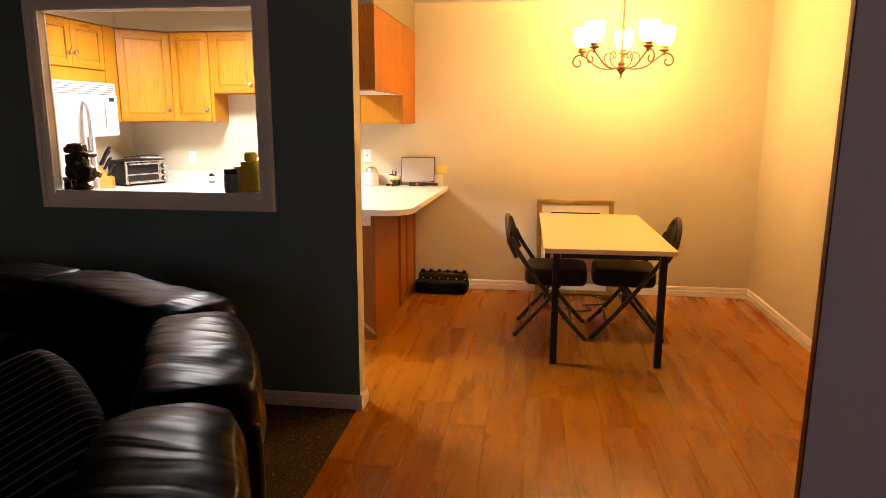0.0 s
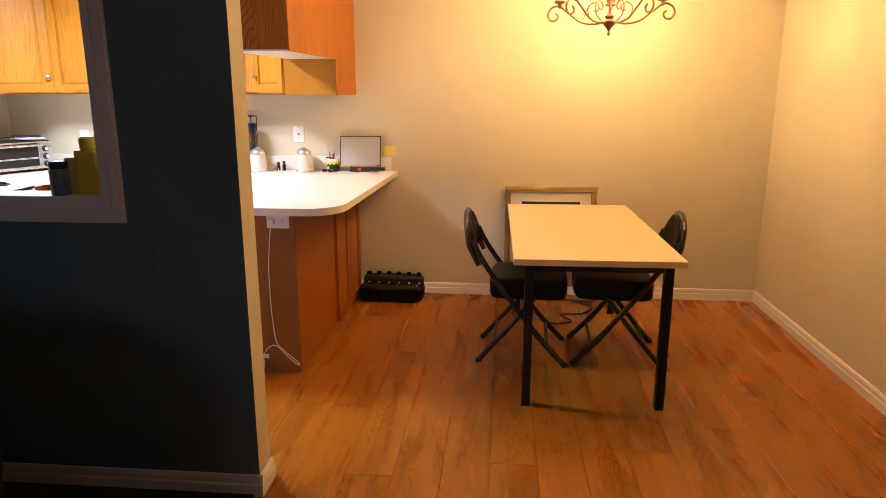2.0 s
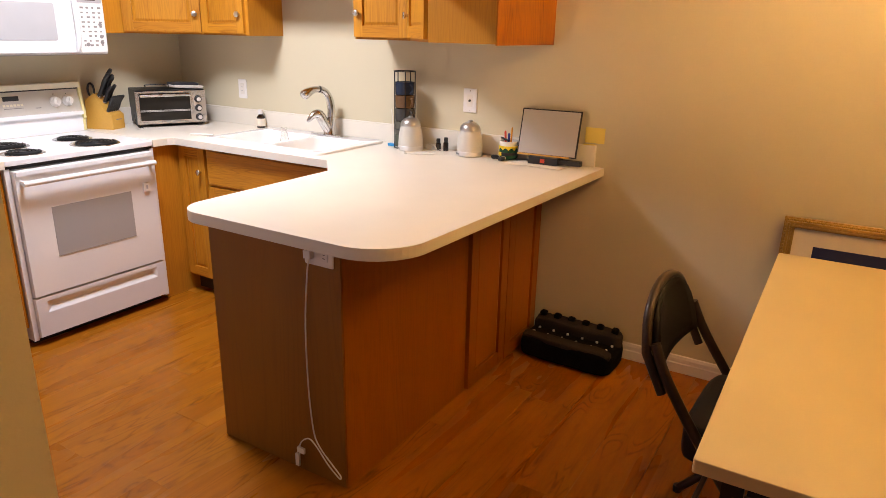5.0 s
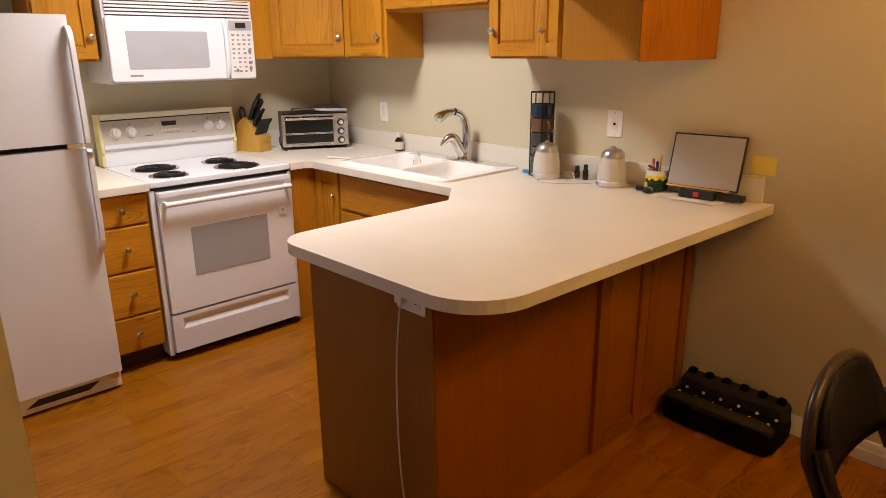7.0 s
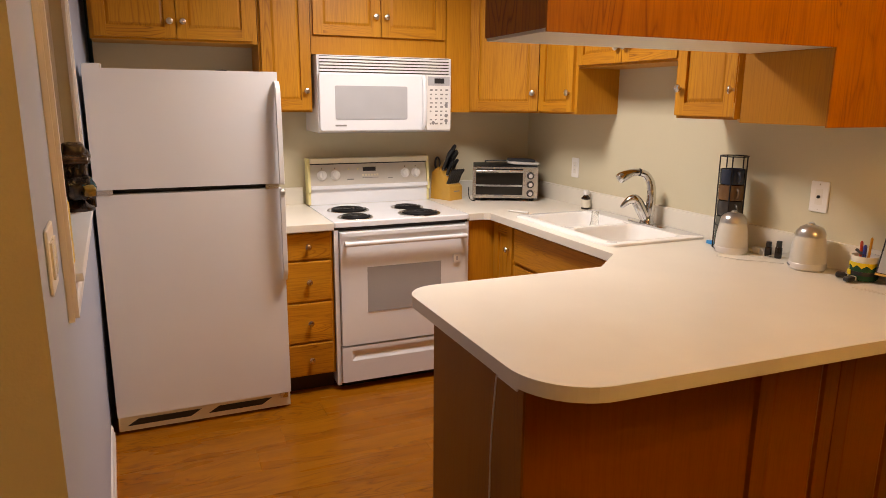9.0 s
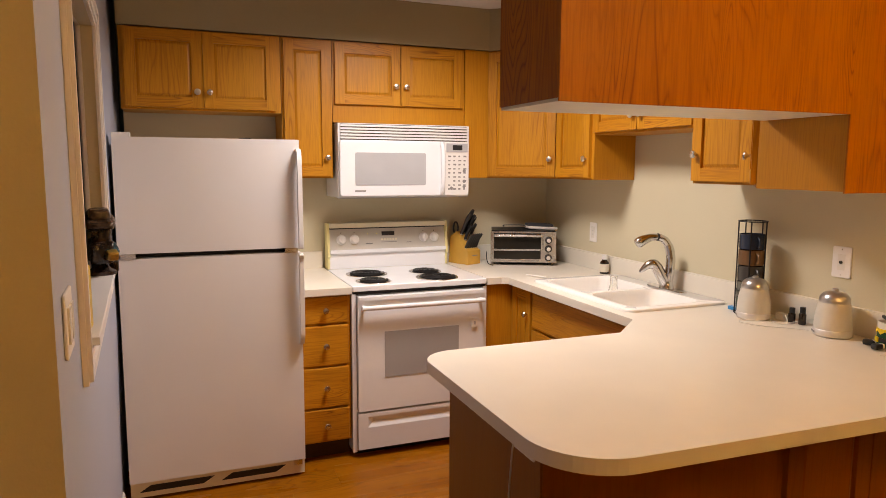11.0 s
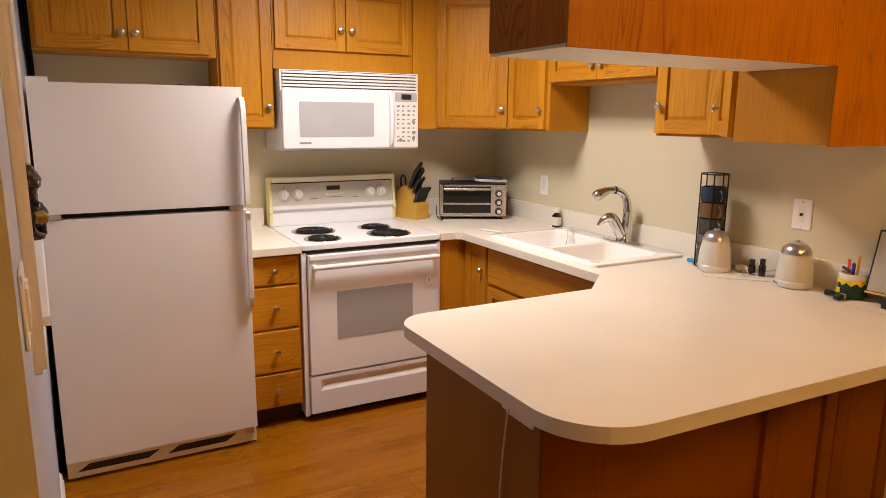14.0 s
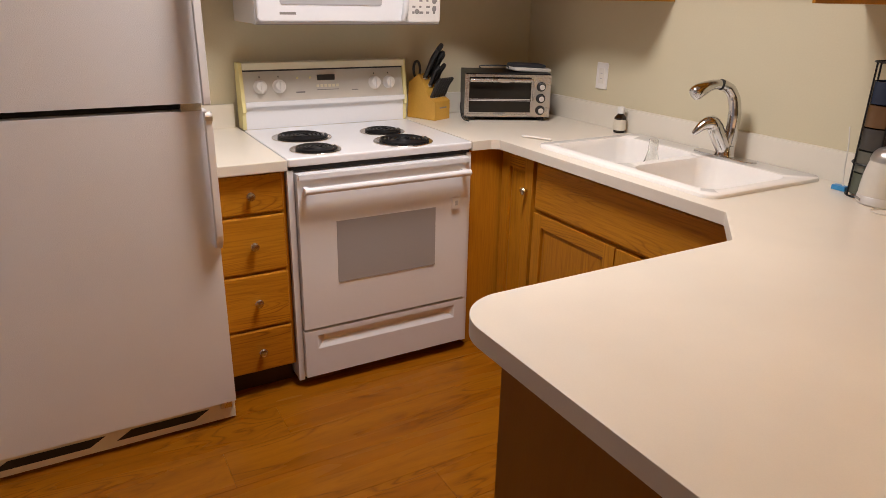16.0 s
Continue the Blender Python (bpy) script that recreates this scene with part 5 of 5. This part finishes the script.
def wall_plate(name, at, rz, w, h, label, kind):
    top = thing(name, at, rz, label, kind)
    slab_ob = slab("plate", rect(-w / 2, -h / 2, w / 2, h / 2, 0.006), 0.0, 0.006, WHITE_PLASTIC, top, 0.003)
    slab_ob.matrix_basis = pose(0, 0, 0, 90)
    return top


out = wall_plate("wall_outlet", (-2.215, NORTH - 0.0005, 1.135), 0, 0.072, 0.117, "white flat-faced wall outlet above the counter", "outlet")
box("insert", (-0.0165, -0.0080, -0.0335), (0.0165, -0.0058, 0.0335), WHITE_CERAMIC, out, 0.002)
boxes("slot", [((-0.007, -0.0086, 0.010), (0.007, -0.0079, 0.013)), ((-0.007, -0.0086, -0.013), (0.007, -0.0079, -0.010))], VENT_GREY, out, 0)
jack = wall_plate("cable_jack", (-0.584, NORTH - 0.0005, 1.172), 0, 0.078, 0.118, "white wall plate with a cable jack", "outlet")
lathe("jack", [(0.006, 0), (0.006, 0.006), (0.004, 0.008)], BLACK_PLASTIC, jack, 12, (0, -0.0058, 0), pose(0, 0, 0, 90))
box("jack_surround", (-0.015, -0.0066, -0.030), (0.015, -0.0058, 0.030), WHITE_CERAMIC, jack, 0)
for z in (-0.048, 0.048):
    lathe("screw", [(0.003, 0), (0.002, 0.001)], NICKEL, jack, 8, (0, -0.006, z), pose(0, 0, 0, 90))
pen_out = wall_plate("counter_outlet", (-0.253, PY0 - 0.0075, 0.832), 0, 0.118, 0.072, "white outlet plate on the peninsula end", "outlet")
box("plug", (-0.045, -0.026, -0.012), (-0.018, -0.006, 0.014), WHITE_PLASTIC, pen_out, 0.004)
box("socket", (0.010, -0.0085, -0.017), (0.038, -0.0058, 0.017), WHITE_PLASTIC, pen_out, 0.002)
for dz in (-0.006, 0.006):
    box("slot", (0.019, -0.0092, dz - 0.001), (0.029, -0.0084, dz + 0.001), BLACK_PLASTIC, pen_out, 0)
yc = PY0 - 0.022
charger = thing("charging_cable", (0, 0, 0), 0, "thin white charging cable hanging from the outlet", "cable")
tube("cord", spline([(-0.285, yc, 0.825), (-0.296, yc, 0.76), (-0.312, yc, 0.60), (-0.314, yc, 0.43), (-0.309, yc, 0.30), (-0.296, yc, 0.185), (-0.262, yc - 0.01, 0.145), (-0.215, yc - 0.012, 0.105), (-0.176, yc - 0.010, 0.068), (-0.180, yc - 0.012, 0.058), (-0.225, yc - 0.016, 0.098), (-0.270, yc - 0.018, 0.150), (-0.310, yc - 0.012, 0.165), (-0.350, yc - 0.008, 0.135), (-0.372, yc - 0.004, 0.085)], 6), 0.0026, CABLE_WHITE, charger, 6)
box("cable_tie", (-0.372, yc - 0.009, 0.088), (-0.340, yc - 0.001, 0.108), CABLE_WHITE, charger, 0.001)
box("connector", (-0.382, yc - 0.009, 0.030), (-0.366, yc, 0.078), CABLE_WHITE, charger, 0.003)


LID_SILVER = plain("satin_silver_lid", (0.58, 0.565, 0.54), 0.28, 0.85, 60, 0.04, 0.0)


def diffuser(at, rz):
    top = thing("oil_diffuser", at, rz, "cream glass oil diffuser with silver dome lid", "diffuser", "diffusers on the counter")
    lathe("foot", [(0.060, 0), (0.0645, 0.004), (0.0645, 0.024), (0.063, 0.026)], STEEL, top, 32)
    lathe("glass", [(0.0628, 0.0262), (0.0630, 0.042), (0.0600, 0.080), (0.0540, 0.112), (0.0510, 0.123)], FROSTED, top, 32)
    lathe("lid", [(0.0520, 0.1232), (0.0518, 0.130), (0.0475, 0.145), (0.037, 0.157), (0.022, 0.1635), (0.012, 0.165), (0.012, 0.170), (0.009, 0.173)], LID_SILVER, top, 32)
    box("badge", (-0.018, -0.0655, 0.010), (0.018, -0.0640, 0.017), WRITING_GREY, top, 0)
    return top


first = diffuser((-0.845, 7.850, COUNTER_Z + 0.001), -40)
copy_thing(first, pose(-0.522, 7.895, COUNTER_Z + 0.001, 0, 0, -36))


def mug_rack():
    top = thing("mug_rack", (-0.912, 7.892, COUNTER_Z + 0.001), 0, "black wire rack of stacked dark glazed mugs", "mug rack")
    r, h = 0.055, 0.388
    for z in (0.003, h, 0.10):
        tube("ring", [(r * math.cos(t), r * math.sin(t), z) for t in np.linspace(0, 2 * math.pi, 25)[:-1]], 0.0028, BLACK_METAL, top, 6, True)
    for k in range(5):
        a = math.radians(20 + 72 * k)
        tube("upright", [(r * math.cos(a), r * math.sin(a), 0.003), (r * math.cos(a), r * math.sin(a), h)], 0.0028, BLACK_METAL, top, 6)
    cols = ((0.085, 0.10, 0.075), (0.13, 0.125, 0.10), (0.055, 0.05, 0.045), (0.15, 0.075, 0.03), (0.020, 0.030, 0.055))
    for k, c in enumerate(cols):
        z = 0.006 + k * 0.066
        mug = lathe("mug", [(0.040, 0), (0.0495, 0.004), (0.0505, 0.030), (0.0505, 0.0655), (0.046, 0.0655), (0.044, 0.01), (0.01, 0.008)], plain("mug_glaze", c, 0.25, 0, 30, 0.2, 0.0), top, 24, (0, 0, z))
        tube("mug_handle", [(0.046 + 0.022 * math.sin(t), -0.020 - 0.010 * math.sin(t), z + 0.033 + 0.021 * math.cos(t)) for t in np.linspace(0.1, math.pi - 0.1, 9)], 0.0045, mug.data.materials[0], mug, 6)
    return top


mug_rack()
for x, y, h in ((-0.722, 7.922, 0.060), (-0.684, 7.934, 0.068)):
    bt = thing("oil_bottle", (x, y, COUNTER_Z + 0.001), 0, "small dark essential oil bottle with black cap", "bottle", "oil bottles")
    lathe("glass", [(0.0125, 0), (0.0135, 0.003), (0.0135, h * 0.60), (0.009, h * 0.68)], BROWN_GLASS, bt, 16)
    lathe("cap", [(0.0105, h * 0.66), (0.0105, h), (0.009, h + 0.001)], BLACK_PLASTIC, bt, 16)
plug = box("power_adapter", (-0.022, -0.014, 0.0), (0.022, 0.014, 0.026), WHITE_PLASTIC, None, 0.005)
plug.matrix_world = pose(-0.775, 7.930, COUNTER_Z + 0.001, 0, 0, -10)
tagged(plug, "small white power adapter on the counter", "adapter")
wires = thing("adapter_cables", (0, 0, COUNTER_Z + 0.003), 0, "thin pale cables coiled on the counter", "cable")
tube("cord", spline([(-0.755, 7.925, 0.012), (-0.735, 7.90, 0.030), (-0.705, 7.875, 0.004), (-0.76, 7.84, 0.0), (-0.82, 7.78, 0.0), (-0.80, 7.735, 0.0), (-0.72, 7.76, 0.0), (-0.66, 7.82, 0.0), (-0.60, 7.87, 0.0)], 7), 0.0018, CABLE_WHITE, wires, 6)
tube("cord", spline([(-0.790, 7.93, 0.008), (-0.80, 7.90, 0.0), (-0.77, 7.87, 0.0), (-0.72, 7.90, 0.0), (-0.66, 7.96, 0.022), (-0.60, 7.97, 0.05)], 7), 0.0016, CABLE_WHITE, wires, 6)


def pencil_pot():
    top = thing("pencil_pot", (-0.335, 7.895, COUNTER_Z + 0.001), -38, "green belted elf-suit pencil pot with pens", "pencil pot")
    lathe("cup", [(0.040, 0.004), (0.046, 0.012), (0.047, 0.060)], GREEN_FELT, top, 24)
    lathe("rim", [(0.0462, 0.0602), (0.0470, 0.092), (0.0420, 0.092), (0.040, 0.03), (0.01, 0.02)], WHITE_CERAMIC, top, 24)
    bm = bmesh.new()
    n = 20
    tops = [bm.verts.new((0.0485 * math.cos(2 * math.pi * k / n), 0.0485 * math.sin(2 * math.pi * k / n), 0.070)) for k in range(n)]
    lows = [bm.verts.new((0.0500 * math.cos(2 * math.pi * k / n), 0.0500 * math.sin(2 * math.pi * k / n), 0.062 if k % 2 else 0.050)) for k in range(n)]
    for k in range(n):
        bm.faces.new((tops[k - 1], tops[k], lows[k], lows[k - 1]))
    ob = finish(bm, "collar", YELLOW_FELT, top)
    solid = ob.modifiers.new("thickness", "SOLIDIFY")
    solid.thickness = 0.002
    lathe("belt", [(0.0478, 0.024), (0.0485, 0.026), (0.0485, 0.036), (0.0478, 0.038)], BLACK_PLASTIC, top, 24)
    box("buckle", (-0.010, -0.0525, 0.022), (0.010, -0.0490, 0.040), YELLOW_FELT, top, 0.001)
    for s in (-1, 1):
        puffy("shoe", 0.013, 0.020, 0.010, BLACK_PLASTIC, top, (s * 0.030, -0.060, 0.011), 0.6, pose(0, 0, 0, 0, 0, s * 30), 6)
        puffy("sock", 0.011, 0.011, 0.009, WHITE_CERAMIC, top, (s * 0.024, -0.047, 0.012), 0.6, None, 6)
    for x, y, tx, ty, ln, r, m in ((0.012, 0.0, 0.05, 0.02, 0.155, 0.0045, PENCIL), (-0.006, -0.012, -0.12, 0.0, 0.135, 0.0055, RED_PLASTIC), (0.018, -0.016, 0.10, -0.05, 0.130, 0.0065, BLUE_PLASTIC)):
        a = Vector((x, y, 0.03))
        d = Vector((tx, ty, 1)).normalized()
        tube("pen", [a, a + d * (ln - 0.03), a + d * (ln - 0.024)], [r, r, r * 0.4], m, top, 8)
    tube("marker", [(-0.062, -0.005, 0.099), (0.03, -0.022, 0.0985)], 0.0055, BLACK_PLASTIC, top, 8)
    return top


pot = pencil_pot()
pot.matrix_world = pose(-0.322, 7.925, COUNTER_Z + 0.001, 0, 0, -30) @ Matrix.Diagonal((0.97, 0.97, 0.97, 1))


def small_board():
    top = thing("dry_erase_board", (-0.120, 7.905, COUNTER_Z + 0.006), 3, "small grey dry-erase board in thin black frame on stand", "board")
    w, h = 0.290, 0.215
    lean = pose(0, 0, 0.035, -14)
    for name, lo, hi, mat in (("frame", (-w / 2, 0.0, 0.0), (w / 2, 0.008, h), BLACK_PLASTIC), ("sheet", (-w / 2 + 0.006, -0.0015, 0.006), (w / 2 - 0.006, -0.0003, h - 0.006), GREY_SCREEN), ("ledge", (-w / 2 + 0.004, -0.010, -0.004), (w / 2 - 0.03, -0.0005, 0.004), PINE)):
        bm = bmesh.new()
        add_box(bm, *lo, *hi)
        bmesh.ops.transform(bm, matrix=lean, verts=bm.verts)
        finish(bm, name, mat, top, 0.0008, 1)
    box("stand", (-0.070, -0.040, 0.0), (0.070, 0.045, 0.034), BLACK_PLASTIC, top, 0.006)
    box("side_bar", (0.071, -0.020, 0.004), (0.175, 0.010, 0.026), BLACK_PLASTIC, top, 0.005)
    box("red_mark", (-0.012, -0.0412, 0.008), (0.010, -0.0402, 0.026), RED_PLASTIC, top, 0)
    return top


small_board()
for k, (x, y, rz) in enumerate(((-0.160, 7.870, 8), (-0.125, 7.866, -4))):
    sheet = box("paper", (-0.12, -0.055, 0.0), (0.12, 0.055, 0.0015), PAPER, None, 0)
    sheet.matrix_world = pose(x, y, COUNTER_Z + 0.001 + 0.002 * k, 0, 0, rz)
    tagged(sheet, "thin white paper slip under the board", "paper", "papers on the counter")
tagged(box("sticky_note", (0.030, NORTH - 0.0235, 1.016), (0.086, NORTH - 0.0005, 1.018), NOTE_YELLOW, None, 0), "folded yellow note edge on the backsplash", "note")
tagged(box("sticky_note", (0.032, NORTH - 0.0035, 1.024), (0.124, NORTH - 0.0008, 1.094), NOTE_YELLOW, None, 0.0005), "yellow paper note stuck on the wall", "note")

# by the sink
vit = thing("medicine_bottle", (-2.035, 7.915, COUNTER_Z + 0.0125), 0, "brown glass bottle with cream label and white cap", "bottle")
lathe("glass", [(0.021, 0), (0.023, 0.003), (0.023, 0.058), (0.012, 0.070), (0.012, 0.078)], BROWN_GLASS, vit, 20)
lathe("label", [(0.0232, 0.010), (0.0246, 0.011), (0.0246, 0.050), (0.0232, 0.051)], PAPER, vit, 20)
lathe("cap", [(0.0145, 0.074), (0.0145, 0.096), (0.0125, 0.098)], WHITE_PLASTIC, vit, 20)
vit.scale = (1.12, 1.12, 1.12)
vit.location.x, vit.location.y, vit.location.z = -2.018, 7.945, COUNTER_Z + 0.001
cone = lathe("clear_bottle", [(0.034, 0.0), (0.036, 0.004), (0.033, 0.13), (0.018, 0.190), (0.017, 0.232), (0.0145, 0.232), (0.0155, 0.188), (0.0305, 0.128), (0.033, 0.006), (0.01, 0.004)], CLEAR, None, 24)
cone.matrix_world = pose(-1.585, 7.70, COUNTER_Z - 0.166, 0, 0, 0)
tagged(cone, "clear plastic squeeze bottle standing in the sink bowl", "bottle")
spoon = tube("white_spatula", spline([(-2.10, 7.485, COUNTER_Z + 0.006), (-2.03, 7.520, COUNTER_Z + 0.007), (-1.98, 7.545, COUNTER_Z + 0.006)], 4), 0.005, WHITE_PLASTIC, None, 8)
tagged(spoon, "thin white plastic stick lying on the counter", "utensil")
brush = thing("dish_brush", (-0.985, 7.895, COUNTER_Z + 0.001), 0, "thin white stick with a blue end beside the mugs", "brush")
tube("stick", spline([(0.0, 0.0, 0.008), (-0.02, 0.02, 0.06), (-0.035, 0.04, 0.13), (-0.05, 0.05, 0.185)], 5), 0.002, CABLE_WHITE, brush, 6)
box("blue_end", (-0.030, -0.012, 0.0), (0.012, 0.010, 0.014), plain("light_blue_plastic", (0.03, 0.28, 0.60), 0.4), brush, 0.004)


# ---- pass-through ledge ----
def bust():
    """A hunched dark figurine with a broad cap, teal sleeve and gold cuff, on a round foot."""
    top = thing("bust_figurine", (-1.478, 5.418, OZ0 + 0.0165), 12, "dark glazed hunched figurine with teal and gold touches", "figurine")
    lathe("foot", [(0.050, 0), (0.052, 0.012), (0.034, 0.020), (0.022, 0.038), (0.030, 0.056)], BUST_DARK, top, 20)
    puffy("shoulders", 0.066, 0.040, 0.042, BUST_DARK, top, (0.000, 0, 0.088), 0.6, pose(0, 0, 0, 0, 8), 12, 0.012, 40)
    puffy("sleeve", 0.040, 0.024, 0.022, BUST_TEAL, top, (0.034, 0.026, 0.088), 0.6, pose(0, 0, 0, 0, 22, 10), 10, 0.006, 50)
    puffy("cuff", 0.018, 0.020, 0.017, BUST_GOLD, top, (0.074, 0.028, 0.076), 0.6, pose(0, 0, 0, 0, 22, 10), 8, 0.003, 60)
    puffy("upper_mass", 0.038, 0.038, 0.046, BUST_DARK, top, (-0.004, 0, 0.152), 0.8, None, 12, 0.012, 50)
    puffy("brim", 0.070, 0.050, 0.016, BUST_BROWN, top, (0.006, 0, 0.192), 0.7, pose(0, 0, 0, 0, 16), 12, 0.010, 40)
    puffy("crown", 0.044, 0.038, 0.026, BUST_BROWN, top, (-0.010, 0, 0.212), 0.7, None, 10, 0.008, 40)
    puffy("lock", 0.018, 0.020, 0.032, BUST_DARK, top, (-0.052, 0, 0.150), 0.7, None, 8, 0.006, 60)
    return top


BUST_TEAL = plain("teal_glaze", (0.03, 0.075, 0.085), 0.25, 0.1, 30, 0.3, 0.2, 30.0)
BUST_GOLD = plain("gold_glaze", (0.35, 0.22, 0.05), 0.30, 0.3, 30, 0.3, 0.2, 60.0)
BUST_BROWN = plain("brown_glaze", (0.070, 0.038, 0.020), 0.22, 0.1, 30, 0.5, 0.2, 30.0)
BUST_DARK = plain("dark_glaze", (0.035, 0.022, 0.016), 0.22, 0.1, 30, 0.5, 0.2, 30.0)
bust()
for x, y, h in ((-1.560, 5.424, 0.055), (-1.545, 5.398, 0.048), (-1.548, 5.452, 0.058)):
    bt = thing("small_jar", (x, y, OZ0 + 0.0165), 0, "small black lidded jar on the ledge", "jar", "jars on the ledge")
    lathe("glass", [(0.018, 0), (0.019, 0.003), (0.019, h * 0.65), (0.015, h * 0.72)], BROWN_GLASS, bt, 16)
    lathe("lid", [(0.017, h * 0.70), (0.017, h), (0.015, h + 0.001)], BLACK_PLASTIC, bt, 16)
jar = thing("spice_jar", (-0.655, 5.412, OZ0 + 0.0165), 0, "grey-labelled jar with dark lid on the ledge", "jar", "jars on the ledge")
lathe("glass", [(0.031, 0), (0.034, 0.004), (0.034, 0.085), (0.030, 0.092)], plain("grey_blue_label", (0.16, 0.18, 0.22), 0.4, 0, 60, 0.2, 0.0, 40), jar, 20)
lathe("lid", [(0.032, 0.0922), (0.032, 0.116), (0.029, 0.118)], BLACK_PLASTIC, jar, 20)
tin = thing("small_tin", (-0.622, 5.440, OZ0 + 0.0165), 0, "pale round tin on the ledge", "tin")
lathe("can", [(0.024, 0), (0.025, 0.003), (0.025, 0.125), (0.022, 0.128)], plain("tan_label", (0.42, 0.33, 0.16), 0.4), tin, 20)
bag = thing("yellow_canister", (-0.561, 5.452, OZ0 + 0.0165), 0, "yellow plastic canister with rounded lid on the ledge", "canister")
slab("body", rect(-0.047, -0.034, 0.047, 0.034, 0.018), 0.0, 0.155, plain("yellow_plastic", (0.72, 0.48, 0.03), 0.4), bag, 0.008)
lathe("lid", [(0.030, 0.1555), (0.032, 0.160), (0.032, 0.192), (0.024, 0.200)], plain("yellow_lid", (0.74, 0.56, 0.05), 0.4), bag, 20)
sw = wall_plate("light_switch", (-0.165, face_y(-0.165) + 0.0005, 1.238), 180 + SKEW, 0.118, 0.118, "cream double light switch plate", "light switch")
for x in (-0.023, 0.023):
    box("toggle", (x - 0.016, -0.010, -0.033), (x + 0.016, -0.0058, 0.033), WHITE_CERAMIC, sw, 0.002)
dout = wall_plate("wall_outlet", (EAST - 0.0005, 6.08, 0.265), 90 + 180, 0.072, 0.117, "white wall outlet above the dining baseboard", "outlet")
for z in (-0.022, 0.022):
    box("socket", (-0.017, -0.0085, z - 0.014), (0.017, -0.0058, z + 0.014), WHITE_PLASTIC, dout, 0.002)


# ---- foot rest by the wall ----
def foot_rest():
    top = thing("plush_foot_rest", (0.105, 7.850, 0.001), -2, "black plush foot rest with rows of pale studs", "foot rest")
    puffy("body", 0.230, 0.118, 0.055, PLUSH_BLACK, top, (0, -0.005, 0.055), 0.35, None, 14, 0.006, 30)
    puffy("roll", 0.222, 0.050, 0.048, PLUSH_GREY, top, (0, 0.058, 0.112), 0.40, None, 12, 0.007, 40)
    puffy("front_roll", 0.222, 0.032, 0.022, PLUSH_GREY, top, (0, -0.082, 0.096), 0.40, None, 12, 0.006, 40)
    for k in range(6):
        puffy("tuft", 0.018, 0.016, 0.018, PLUSH_BLACK, top, (-0.185 + k * 0.074, 0.066, 0.163), 0.8, None, 5, 0.003, 60)
        for y, z in ((-0.040, 0.108), (-0.004, 0.118)):
            lathe("stud", [(0.0065, 0), (0.0065, 0.006), (0.003, 0.009)], WHITE_CERAMIC, top, 8, (-0.185 + k * 0.074 + (0.014 if y > -0.02 else 0), y, z - 0.004))
    return top


foot_rest()
tangle = tube("floor_cable", spline([(1.15, 7.45, 0.006), (1.25, 7.38, 0.006), (1.36, 7.44, 0.006), (1.30, 7.56, 0.006), (1.45, 7.60, 0.006), (1.52, 7.75, 0.006), (1.40, 7.86, 0.006)], 8), 0.005, BLACK_PLASTIC, None, 6)
tagged(tangle, "black cable lying on the floor under the table", "cable")


# ---- floor boards, running along y ----
def planks():
    floor = tagged(new("floor"), "honey oak laminate floor boards", "floor", kind="structure")
    width, length = 0.192, 1.285
    bm = bmesh.new()
    add_box(bm, -width / 2 + 0.0005, -length / 2 + 0.0005, -0.011, width / 2 - 0.0005, length / 2 - 0.0005, 0.0)
    first = finish(bm, "plank", LAMINATE, floor, 0.0009, 1)
    mesh = first.data
    bpy.data.objects.remove(first)
    rng = random.Random(5)
    x = WEST + width / 2
    while x < EAST + width / 2:
        y = (W1 - 0.05 if x < -0.05 else -1.5) - rng.random() * length
        while y < NORTH + length / 2:
            low = W0 if x < -0.05 else -1.62
            a, b = max(y - length / 2, low - 0.02 if x < -0.05 else low), min(y + length / 2, NORTH)
            if b - a > 0.03:
                ob = new("plank", mesh)
                ob.parent = floor
                ob.matrix_basis = Matrix.Translation((x, (a + b) / 2, 0)) @ Matrix.Diagonal((1, (b - a) / length, 1, 1))
            y += length
        x += width


planks()
